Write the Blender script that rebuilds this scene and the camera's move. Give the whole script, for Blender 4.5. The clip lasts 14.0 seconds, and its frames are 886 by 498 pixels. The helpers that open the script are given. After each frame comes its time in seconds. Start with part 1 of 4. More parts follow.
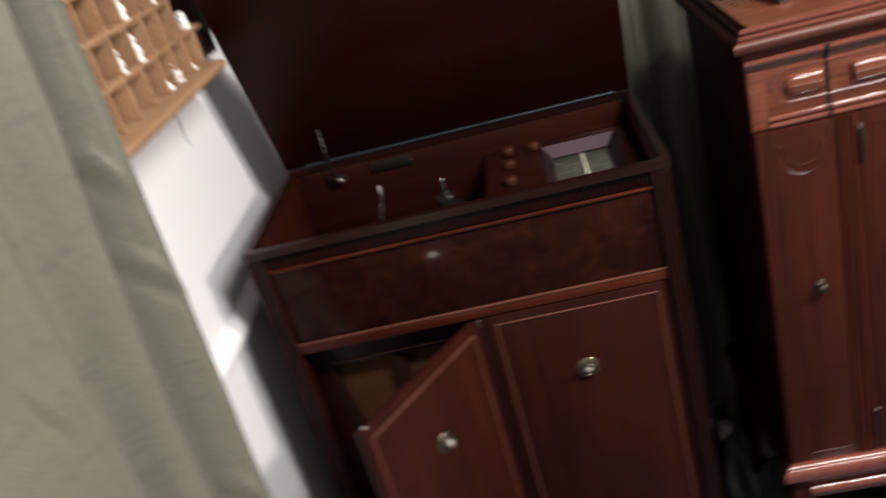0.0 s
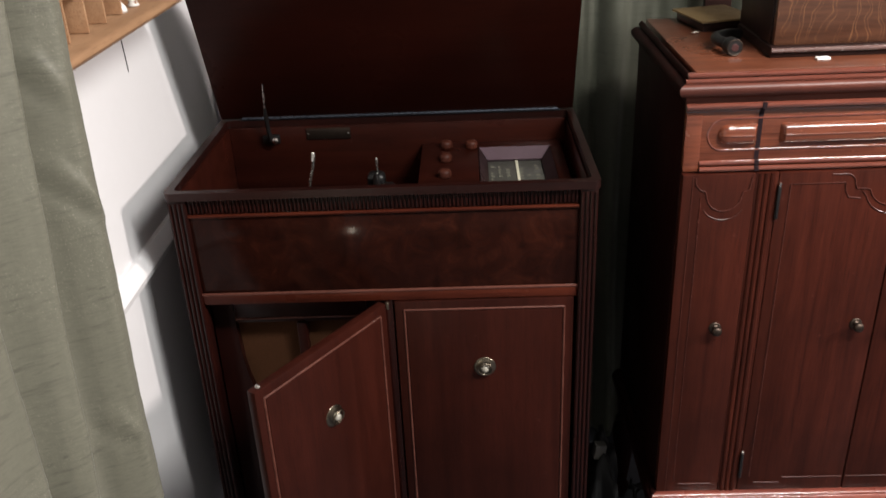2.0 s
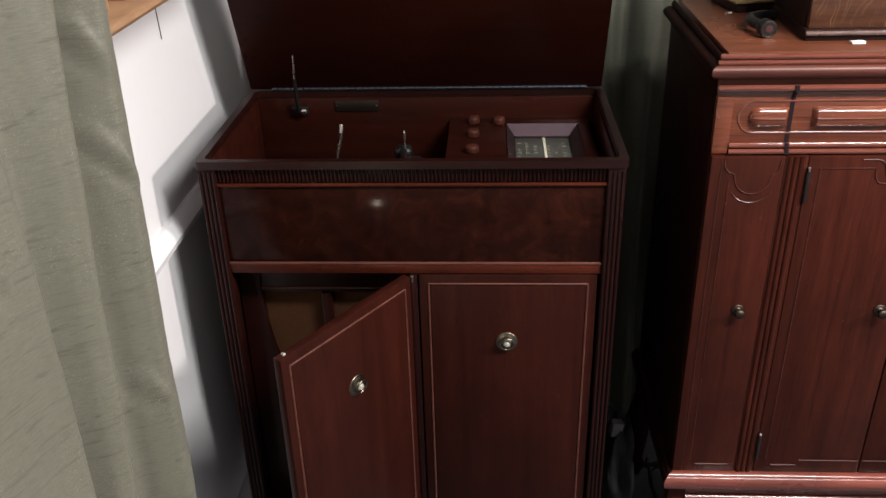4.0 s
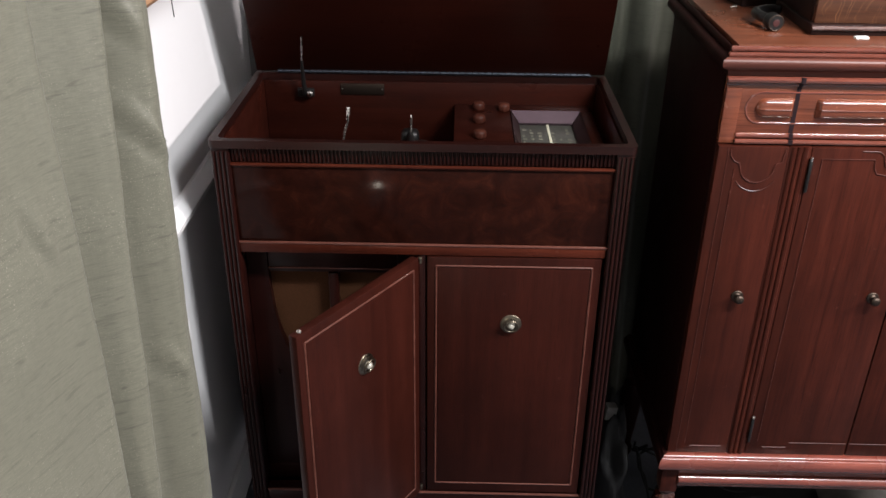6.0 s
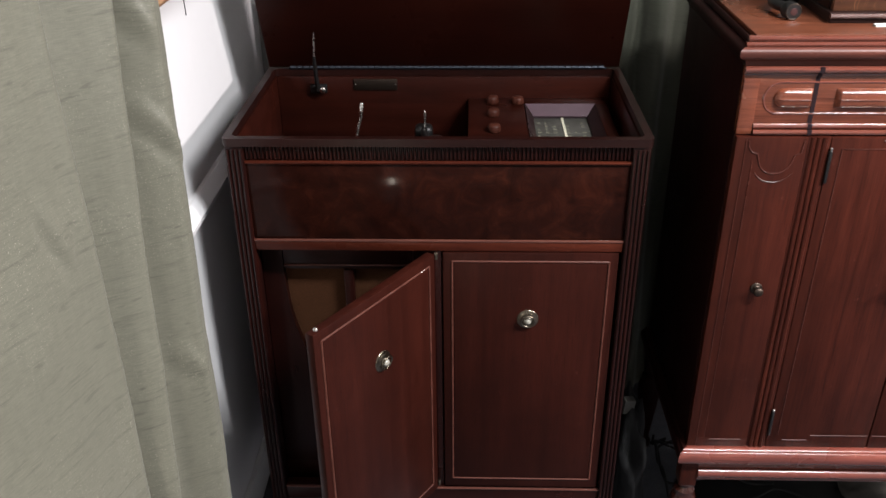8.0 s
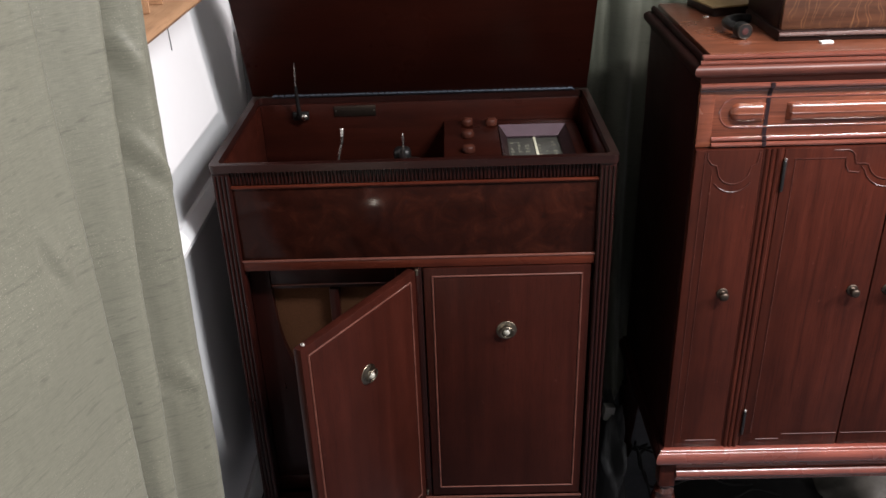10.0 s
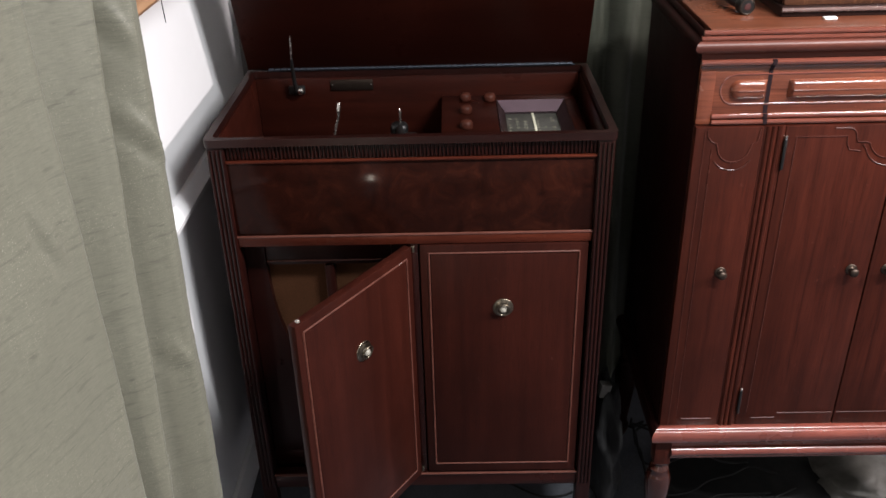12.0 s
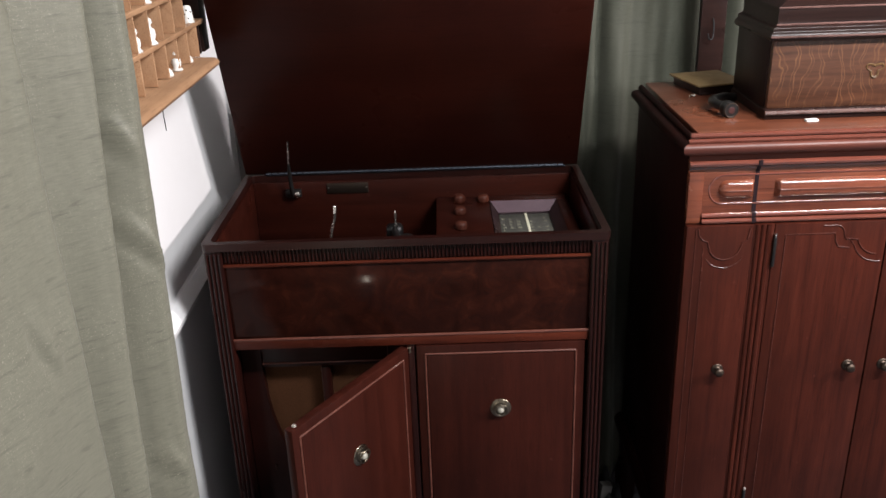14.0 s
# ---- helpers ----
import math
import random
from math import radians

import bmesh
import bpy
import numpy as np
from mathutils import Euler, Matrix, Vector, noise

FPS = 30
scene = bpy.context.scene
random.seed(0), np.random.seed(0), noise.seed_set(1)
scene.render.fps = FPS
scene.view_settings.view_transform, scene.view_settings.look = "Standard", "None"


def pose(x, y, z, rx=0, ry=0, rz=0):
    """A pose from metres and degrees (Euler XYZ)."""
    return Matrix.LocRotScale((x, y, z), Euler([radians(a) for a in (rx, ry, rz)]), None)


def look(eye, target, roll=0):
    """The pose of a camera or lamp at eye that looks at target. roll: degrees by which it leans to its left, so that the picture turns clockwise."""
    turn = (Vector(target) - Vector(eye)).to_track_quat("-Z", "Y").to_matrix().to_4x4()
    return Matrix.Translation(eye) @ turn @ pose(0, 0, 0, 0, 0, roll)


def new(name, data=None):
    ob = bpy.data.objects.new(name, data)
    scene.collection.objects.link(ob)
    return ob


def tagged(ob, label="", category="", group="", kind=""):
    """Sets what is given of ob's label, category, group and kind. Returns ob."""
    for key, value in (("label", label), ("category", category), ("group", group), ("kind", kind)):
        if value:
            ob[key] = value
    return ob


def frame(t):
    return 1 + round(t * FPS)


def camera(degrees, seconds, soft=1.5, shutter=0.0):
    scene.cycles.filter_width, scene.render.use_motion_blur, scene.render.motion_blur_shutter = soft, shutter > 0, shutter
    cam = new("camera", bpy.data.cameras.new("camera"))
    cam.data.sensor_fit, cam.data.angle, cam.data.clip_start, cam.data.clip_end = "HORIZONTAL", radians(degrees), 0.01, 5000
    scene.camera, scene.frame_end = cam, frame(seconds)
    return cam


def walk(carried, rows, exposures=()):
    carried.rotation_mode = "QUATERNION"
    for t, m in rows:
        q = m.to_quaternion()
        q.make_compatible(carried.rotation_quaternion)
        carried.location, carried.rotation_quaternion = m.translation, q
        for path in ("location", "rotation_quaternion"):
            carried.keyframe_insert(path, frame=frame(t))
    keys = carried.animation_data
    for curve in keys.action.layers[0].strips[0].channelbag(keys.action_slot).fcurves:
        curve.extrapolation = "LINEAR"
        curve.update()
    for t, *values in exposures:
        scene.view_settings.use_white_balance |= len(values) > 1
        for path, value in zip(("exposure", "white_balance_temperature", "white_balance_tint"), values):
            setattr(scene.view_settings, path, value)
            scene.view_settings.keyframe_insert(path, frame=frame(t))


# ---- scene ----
cam = camera(54.0, 14.0, 1.5, 0.5)
PATH = [
    (0, (0.197, -1.455, 1.707), (-0.083, 0.34, 0.871), -16.3),
    (0.1, (0.208, -1.428, 1.705), (-0.003, 0.358, 0.83), -12.5),
    (0.2, (0.22, -1.42, 1.71), (0.057, 0.346, 0.786), -10.1),
    (0.3, (0.205, -1.419, 1.685), (0.085, 0.345, 0.75), -8.8),
    (0.4, (0.196, -1.429, 1.673), (0.089, 0.33, 0.728), -7.6),
    (0.5, (0.195, -1.434, 1.673), (0.097, 0.315, 0.709), -6.6),
    (1, (0.178, -1.474, 1.696), (0.132, 0.309, 0.793), -1.3),
    (1.5, (0.167, -1.465, 1.693), (0.137, 0.301, 0.755), -1.5),
    (2, (0.165, -1.478, 1.702), (0.098, 0.317, 0.821), -2.6),
    (2.5, (0.166, -1.479, 1.714), (0.071, 0.335, 0.876), -2.8),
    (3, (0.161, -1.488, 1.725), (0.044, 0.342, 0.925), -2.6),
    (3.5, (0.151, -1.489, 1.71), (0.031, 0.306, 0.835), -2.0),
    (4, (0.15, -1.49, 1.706), (0.042, 0.277, 0.777), -1.6),
    (6.5, (0.058, -1.528, 1.703), (0.039, 0.229, 0.748), 0.6),
    (7, (0.061, -1.523, 1.705), (0.036, 0.227, 0.737), -0.1),
    (7.5, (0.059, -1.514, 1.703), (0.005, 0.232, 0.729), -0.4),
    (8, (0.062, -1.514, 1.705), (0.002, 0.238, 0.742), -0.6),
    (10.5, (0.085, -1.601, 1.734), (0.054, 0.177, 0.819), -2.1),
    (11, (0.084, -1.594, 1.728), (0.051, 0.157, 0.762), -1.8),
    (11.5, (0.083, -1.582, 1.725), (0.042, 0.154, 0.731), -1.7),
    (12, (0.089, -1.578, 1.728), (0.055, 0.172, 0.76), -1.6),
    (12.5, (0.089, -1.587, 1.731), (0.06, 0.183, 0.801), -1.6),
    (13, (0.089, -1.591, 1.736), (0.065, 0.211, 0.869), -1.7),
    (13.5, (0.086, -1.591, 1.74), (0.078, 0.238, 0.931), -1.6),
    (14, (0.082, -1.583, 1.744), (0.071, 0.262, 0.971), -2.0),
]
walk(cam, [(t, look(e, a, r)) for t, e, a, r in PATH], [(0, -0.24, 7000, 10), (4.0, -0.2, 6900, 10), (6.5, 0.04, 6600, 10), (11.5, 0.05, 6600, 10), (14.0, 0.0, 6650, 10)])

# ---------------------------------------------------------------- light
world = bpy.data.worlds.new("world")
scene.world = world
world.use_nodes = True
world.node_tree.nodes["Background"].inputs[0].default_value = (0.5, 0.55, 0.6, 1)
world.node_tree.nodes["Background"].inputs[1].default_value = 0.03
scene.view_settings.exposure = 0.0


def area(name, eye, target, sx, sy, power, colour):
    d = bpy.data.lights.new(name, "AREA")
    d.shape, d.size, d.size_y, d.energy, d.color = "RECTANGLE", sx, sy, power, colour
    ob = new(name, d)
    ob.matrix_world = look(eye, target)
    return ob


TUBE = (1.45, -1.25, 2.8)
area("ceiling_tube_light", TUBE, (TUBE[0], TUBE[1], 0), 1.0, 0.16, 130, (0.95, 0.97, 1.0))
area("wall_lamp_light", (3.1, -0.95, 2.60), (0.1, 0.0, 0.6), 0.28, 0.28, 102, (1.0, 0.93, 0.94))
bulb = area("small_lamp_light", (-0.275, -1.05, 0.778), (-0.15, 0, 0.99), 0.016, 0.09, 0.42, (1.0, 0.93, 0.8))
bulb.data.shape = "ELLIPSE"

# ---------------------------------------------------------------- materials


class Nodes:
    def __init__(self, name):
        self.m = bpy.data.materials.new(name)
        self.m.use_nodes = True
        self.t = self.m.node_tree
        self.b = self.t.nodes["Principled BSDF"]

    def add(self, kind, **kw):
        n = self.t.nodes.new(kind)
        for k, v in kw.items():
            n.inputs[k.replace("_", " ")].default_value = v
        return n

    def link(self, a, b):
        self.t.links.new(a, b)

    def coords(self, scale, spread=7.0):
        tc = self.add("ShaderNodeTexCoord")
        info = self.add("ShaderNodeObjectInfo")
        off = self.add("ShaderNodeVectorMath")
        off.operation = "SCALE"
        comb = self.add("ShaderNodeCombineXYZ")
        for i in range(3):
            self.link(info.outputs["Random"], comb.inputs[i])
        self.link(comb.outputs[0], off.inputs[0])
        off.inputs["Scale"].default_value = spread
        plus = self.add("ShaderNodeVectorMath")
        self.link(tc.outputs["Object"], plus.inputs[0])
        self.link(off.outputs[0], plus.inputs[1])
        mp = self.add("ShaderNodeMapping")
        mp.inputs["Scale"].default_value = scale
        self.link(plus.outputs[0], mp.inputs["Vector"])
        return mp.outputs[0]

    def noise(self, vec, scale, detail=6, rough=0.6, dist=0.0):
        n = self.add("ShaderNodeTexNoise", Scale=scale, Detail=detail, Roughness=rough, Distortion=dist)
        self.link(vec, n.inputs["Vector"])
        return n.outputs["Fac"]

    def ramp(self, fac, stops):
        r = self.add("ShaderNodeValToRGB")
        e = r.color_ramp.elements
        while len(e) < len(stops):
            e.new(0.5)
        for el, (p, c) in zip(e, stops):
            el.position, el.color = p, (*c, 1)
        self.link(fac, r.inputs[0])
        return r.outputs[0]

    def mix(self, fac, a, b, mode="MIX"):
        n = self.add("ShaderNodeMix")
        n.data_type, n.blend_type = "RGBA", mode
        for s, v in ((n.inputs[0], fac), (n.inputs[6], a), (n.inputs[7], b)):
            if isinstance(v, (int, float)):
                s.default_value = v
            elif isinstance(v, tuple):
                s.default_value = (*v, 1)
            else:
                self.link(v, s)
        return n.outputs[2]

    def span(self, fac, lo, hi, a=0.3, b=0.7):
        n = self.add("ShaderNodeMapRange")
        n.inputs[1].default_value, n.inputs[2].default_value = a, b
        n.inputs[3].default_value, n.inputs[4].default_value = lo, hi
        self.link(fac, n.inputs[0])
        return n.outputs[0]

    def bump(self, fac, strength, dist=0.001):
        n = self.add("ShaderNodeBump", Strength=strength, Distance=dist)
        self.link(fac, n.inputs["Height"])
        self.link(n.outputs[0], self.b.inputs["Normal"])

    def done(self, colour, rough, metal=0.0, coat=0.0, spec=0.5):
        for s, v in (("Base Color", colour), ("Roughness", rough)):
            if isinstance(v, (int, float)):
                self.b.inputs[s].default_value = v
            elif isinstance(v, tuple):
                self.b.inputs[s].default_value = (*v, 1)
            else:
                self.link(v, self.b.inputs[s])
        self.b.inputs["Metallic"].default_value = metal
        self.b.inputs["Coat Weight"].default_value = coat
        self.b.inputs["Coat Roughness"].default_value = 0.1
        self.b.inputs["Specular IOR Level"].default_value = spec
        return self.m


def wood(name, dark, light, axis="z", rough=0.30, coat=0.0, figure=1.0, worn=0.25, spec=0.2, depth=1.75):
    n = Nodes(name)
    dark, light = ((depth * r, 0.97 * depth * g, depth * b) for r, g, b in (dark, light))
    s = {"x": (1.2, 26, 26), "y": (26, 1.2, 26), "z": (26, 26, 1.2)}[axis]
    v = n.coords(s)
    streak = n.noise(v, 1.6 * figure, 8, 0.62, 0.5)
    pores = n.noise(n.coords(tuple(q * 7 for q in s)), 2.2, 3, 0.6)
    cloud = n.noise(n.coords((1, 1, 1)), 5.0, 4, 0.6)
    mid = tuple(0.5 * (a + b) for a, b in zip(dark, light))
    base = n.ramp(streak, [(0.28, dark), (0.52, mid), (0.75, light)])
    base = n.mix(n.span(pores, 0.0, 0.55, 0.52, 0.75), base, tuple(0.35 * q for q in dark))
    base = n.mix(n.span(cloud, 0.0, 0.5, 0.35, 0.75), base, tuple(0.55 * q for q in dark))
    scuff = n.noise(n.coords((1, 1, 1), 11), 55.0, 4, 0.7)
    base = n.mix(n.span(scuff, 0.0, worn, 0.66, 0.78), base, tuple(min(1, 2.2 * q + 0.03) for q in light))
    n.bump(pores, 0.18, 0.0006)
    return n.done(base, n.span(cloud, rough - 0.06, rough + 0.10), 0, coat, spec)


MAHOGANY = wood("dark_mahogany", (0.0064, 0.0014, 0.0011), (0.0195, 0.0043, 0.0029), "z", depth=1.3)
RIM = wood("worn_rim_mahogany", (0.0089, 0.0024, 0.0018), (0.0216, 0.0056, 0.0039), "x", 0.34, 0.0, 1, 0.5, 0.25, 1.05)
MAHOGANY_X = wood("dark_mahogany_across", (0.0057, 0.0013, 0.0010), (0.0174, 0.0039, 0.0026), "x")
RAIL = wood("red_mahogany_rail", (0.0298, 0.0059, 0.0033), (0.0892, 0.0198, 0.0095), "x", 0.26, spec=0.12, depth=1.1)
DOORWOOD = wood("door_mahogany", (0.0140, 0.0032, 0.0020), (0.0281, 0.0064, 0.0039), "z", 0.34, 0.0, 0.7, spec=0.10, depth=1.5)
LIDWOOD = wood("lid_mahogany", (0.0175, 0.0038, 0.0023), (0.0245, 0.0054, 0.0032), "x", 0.30, 0.0, 0.7, 0.08, 0.07, 1.0)
INSIDE = wood("inner_mahogany", (0.0099, 0.0020, 0.0011), (0.0239, 0.0050, 0.0028), "x", 0.32, 0.0)
WORN = wood("worn_bead", (0.0473, 0.0151, 0.0103), (0.1232, 0.0460, 0.0317), "x", 0.34, 0.3, 1, 0.6, depth=1.4)
WALNUT = wood("red_walnut", (0.0145, 0.0031, 0.0018), (0.0400, 0.0088, 0.0048), "z", 0.36, 0.0, 1.5, spec=0.14)
WALNUT_X = wood("red_walnut_across", (0.0426, 0.0099, 0.0068), (0.1109, 0.031, 0.0205), "x", 0.26, 0.5, spec=0.6, depth=2.6)
WALNUT_TOP = wood("walnut_top", (0.040, 0.0125, 0.0062), (0.105, 0.033, 0.0155), "x", 0.30, 0.2, spec=0.5, depth=2.2)
# Near-black walnut: the shade on the cabinet's sides and back is in this colour.
WALNUT_SHADED = wood("walnut_shaded", (0.0050, 0.0014, 0.0012), (0.0110, 0.0028, 0.0021), "z", 0.5, 0.0, spec=0.06)
ORANGE = wood("waxed_orange_panel", (0.050, 0.0118, 0.0056), (0.165, 0.050, 0.025), "x", 0.18, 0.35, spec=0.5, depth=1.8)
EBONY = wood("ebonised_wood", (0.0075, 0.0036, 0.003), (0.018, 0.0085, 0.0068), "x", 0.3, 0.0, spec=0.2)
# Glossy bead, far paler than the ebony: moulding highlights put into the colour.
HIGHLIGHT_BEAD = wood("highlight_bead", (0.05, 0.026, 0.021), (0.11, 0.06, 0.05), "x", 0.24, 0.2, spec=0.5)
LEGWOOD = wood("polished_leg", (0.012, 0.0032, 0.0022), (0.036, 0.0095, 0.006), "z", 0.2, 0.5, spec=0.5)
CORNICE = wood("dull_cornice_walnut", (0.040, 0.0105, 0.0066), (0.100, 0.028, 0.0165), "x", 0.42, 0.0, 1, 0.6, 0.4, 1.7)
PINE = wood("pale_pine", (0.33, 0.185, 0.098), (0.53, 0.33, 0.185), "y", 0.5, 0.0, 0.6, 0.1, depth=1.0)


def burl():
    n = Nodes("burl_veneer")
    v = n.coords((1, 1, 1))
    a = n.noise(v, 19, 8, 0.70, 1.2)
    b = n.noise(v, 5, 5, 0.6, 1.0)
    c = n.ramp(a, [(0.3, (0.009, 0.0028, 0.002)), (0.52, (0.021, 0.0056, 0.0036)), (0.78, (0.048, 0.0122, 0.0066))])
    c = n.mix(n.span(b, 0.0, 0.85, 0.38, 0.72), c, (0.011, 0.0034, 0.0026))
    return n.done(c, n.span(b, 0.08, 0.12), 0, 0.0, 0.06)


def oak():
    n = Nodes("quartered_oak")
    v = n.coords((1, 1, 1))
    w = n.add("ShaderNodeTexWave", Scale=14.0, Distortion=11.0, Detail=2.2, Detail_Scale=0.9)
    n.link(v, w.inputs["Vector"])
    g = n.noise(n.coords((3, 30, 30)), 3, 6, 0.6)
    c = n.ramp(g, [(0.3, (0.045, 0.0165, 0.009)), (0.7, (0.105, 0.041, 0.021))])
    flake = n.ramp(w.outputs["Fac"], [(0.66, (0, 0, 0)), (0.86, (0.8, 0.8, 0.8)), (0.97, (0, 0, 0))])
    broken = n.noise(n.coords((14, 14, 5)), 3, 4, 0.6)
    flake = n.mix(n.span(broken, 0.0, 1.0, 0.40, 0.68), (0, 0, 0), flake)
    c = n.mix(flake, c, (0.27, 0.125, 0.058))
    n.bump(g, 0.15, 0.0006)
    return n.done(c, 0.3, 0, 0.4)


def plain(name, colour, rough, metal=0.0, vary=0.35, scale=30.0, bump=0.1, coat=0.0):
    n = Nodes(name)
    f = n.noise(n.coords((1, 1, 1)), scale, 5, 0.65)
    c = n.mix(n.span(f, 0.0, vary), colour, tuple(q * 0.45 for q in colour))
    n.bump(f, bump, 0.001)
    return n.done(c, n.span(f, max(0.05, rough - 0.06), min(1, rough + 0.1)), metal, coat)


BURL, OAK = burl(), oak()
CHROME = plain("aged_chrome", (0.80, 0.76, 0.70), 0.25, 1.0)
BRASS = plain("dull_brass", (0.22, 0.185, 0.14), 0.30, 1.0)
GILT = plain("worn_gilt", (0.13, 0.066, 0.02), 0.45, 0.0, 0.9, 200)
PEWTER = plain("tarnished_pewter", (0.075, 0.056, 0.045), 0.45, 1.0)
STEEL = plain("grey_steel", (0.08, 0.09, 0.11), 0.55, 1.0)
BLACK = plain("black_enamel", (0.006, 0.0055, 0.0055), 0.38)
INK = wood("blue_black_stain", (0.017, 0.010, 0.012), (0.028, 0.016, 0.017), "z", 0.6, 0.0, 1, 0.0, 0.08, 1.0)
RUBBER = plain("black_rubber", (0.007, 0.007, 0.008), 0.75)
GLASSY = plain("pale_crystal", (0.34, 0.32, 0.27), 0.25, 0.0, 0.2, 60, 0.05, 0.8)
WHITE = plain("glazed_white", (0.80, 0.78, 0.74), 0.25, 0, 0.15, 30, 0.05, 0.5)
RED = plain("red_medallion", (0.06, 0.018, 0.017), 0.3)
DIAL = plain("green_grey_dial", (0.085, 0.083, 0.07), 0.35)
SCALE = plain("faded_scale_paint", (0.20, 0.19, 0.145), 0.5)
CREAM = plain("cream_paint", (0.72, 0.68, 0.52), 0.4, 0, 0.2)
LILAC = plain("pale_bevel", (0.105, 0.066, 0.08), 0.35)
POLISH = wood("polished_walnut_bead", (0.060, 0.016, 0.010), (0.13, 0.040, 0.026), "x", 0.12, 1.0, 1, 0.3, 0.9, 1.8)
CARVE = wood("carved_walnut_edge", (0.025, 0.0065, 0.0042), (0.062, 0.0165, 0.0105), "z", 0.3, 0.0, spec=0.4)
KNOBWOOD = wood("turned_knob", (0.0240, 0.0062, 0.0036), (0.0576, 0.0168, 0.0096), "z", 0.45, 0.0)
FELT = plain("dark_felt", (0.02, 0.012, 0.010), 0.9, 0, 0.5, 120)
PAPER = plain("white_paper", (0.78, 0.77, 0.74), 0.7, 0, 0.12)
CARD = plain("tan_cardboard", (0.22, 0.145, 0.062), 0.6, 0, 0.4, 40)
BAG = plain("crumpled_grey_plastic", (0.12, 0.112, 0.10), 0.55, 0, 0.8, 22, 0.6)
DARKWALL = plain("grey_plaster", (0.36, 0.355, 0.35), 0.9, 0, 0.3, 6)
PLASTER = plain("white_wall_paint", (0.80, 0.79, 0.80), 0.75, 0, 0.06, 5, 0.08)
CEIL = plain("ceiling_paint", (0.66, 0.66, 0.65), 0.9, 0, 0.1, 5)


def cloth(name, colour, gold=0.5):
    n = Nodes(name)
    v = n.coords((1, 1, 1))
    weave = n.noise(n.coords((70, 70, 620)), 1.0, 3, 0.6)
    warp = n.noise(n.coords((900, 900, 40)), 1.0, 3, 0.6)
    slub = n.noise(n.coords((11, 11, 150)), 1.0, 3, 0.72, 0.3)
    dash = n.noise(n.coords((26, 26, 95), 3.0), 1.0, 2, 0.5)
    fleck = n.noise(v, 520, 2, 0.5)
    wide = n.noise(v, 3.5, 4, 0.6)
    c = n.mix(n.span(weave, 0.0, 0.75), colour, tuple(q * 0.62 for q in colour))
    c = n.mix(n.span(warp, 0.0, 0.25), c, tuple(q * 1.25 for q in colour))
    c = n.mix(n.span(slub, 0.0, 0.62, 0.56, 0.70), c, tuple(q * 0.5 for q in colour))
    c = n.mix(n.span(dash, 0.0, 0.42, 0.66, 0.74), c, tuple(q * 0.32 for q in colour))
    patch = n.noise(v, 6.0, 3, 0.6)
    glint = n.add("ShaderNodeMath")
    glint.operation = "MULTIPLY"
    n.link(n.span(fleck, 0.0, gold, 0.62, 0.72), glint.inputs[0])
    n.link(n.span(patch, 0.0, 1.0, 0.42, 0.6), glint.inputs[1])
    c = n.mix(glint.outputs[0], c, (0.50, 0.48, 0.38))
    c = n.mix(n.span(wide, 0.0, 0.3), c, tuple(q * 0.75 for q in colour))
    n.bump(slub, 0.3, 0.0010)
    n.b.inputs["Sheen Weight"].default_value = 0.2
    n.b.inputs["Sheen Roughness"].default_value = 0.4
    return n.done(c, 0.55, spec=0.4)


CURTAIN = cloth("sage_slub_cloth", (0.152, 0.148, 0.113), 0.4)
# Back cloth's base colour is lowered to carry the shade behind the cabinets.
BACKCLOTH_SHADED = cloth("sage_back_cloth_shaded", (0.068, 0.071, 0.052), 0.1)


def grille_cloth():
    n = Nodes("grille_cloth")
    a = n.noise(n.coords((700, 700, 160)), 1, 3, 0.6)
    b = n.noise(n.coords((160, 700, 700)), 1, 3, 0.6)
    c = n.mix(n.span(a, 0, 0.8), (0.060, 0.0245, 0.0115), (0.026, 0.0105, 0.005))
    c = n.mix(n.span(b, 0, 0.5), c, (0.085, 0.037, 0.019))
    n.bump(a, 0.4, 0.0008)
    return n.done(c, 0.85, 0, 0.0, 0.05)


def carpet():
    n = Nodes("grey_carpet")
    f = n.noise(n.coords((1, 1, 1)), 260, 3, 0.7)
    g = n.noise(n.coords((1, 1, 1)), 9, 5, 0.65)
    c = n.mix(n.span(f, 0, 0.8), (0.135, 0.142, 0.165), (0.055, 0.058, 0.07))
    c = n.mix(n.span(g, 0, 0.6), c, (0.04, 0.042, 0.05))
    n.bump(f, 0.6, 0.003)
    return n.done(c, 0.95)


GRILLE, CARPET = grille_cloth(), carpet()

# ---------------------------------------------------------------- builders
PLACE = {}


def thing(name, loc, label, category, group="", kind=""):
    ob = new(name)
    ob.location = loc
    ob.empty_display_size = 0.05
    PLACE[ob.name] = Vector(loc)
    return tagged(ob, label, category, group, kind)


def part(name, bm, material, parent=None, label="", smooth=False):
    bmesh.ops.recalc_face_normals(bm, faces=bm.faces)
    lo = Vector([min(v.co[i] for v in bm.verts) for i in range(3)])
    hi = Vector([max(v.co[i] for v in bm.verts) for i in range(3)])
    mid = (lo + hi) / 2
    if parent is None:
        mid.z = lo.z
    bmesh.ops.translate(bm, verts=bm.verts, vec=-mid)
    me = bpy.data.meshes.new(name)
    if smooth:
        for f in bm.faces:
            f.smooth = True
    bm.to_mesh(me)
    bm.free()
    if not smooth:
        me.set_sharp_from_angle(angle=radians(38))
    me.materials.append(material)
    ob = new(name, me)
    PLACE[ob.name] = mid.copy()
    ob.location = mid if parent is None else mid - PLACE[parent.name]
    if parent is not None:
        ob.parent = parent
    if label:
        tagged(ob, label)
    return ob


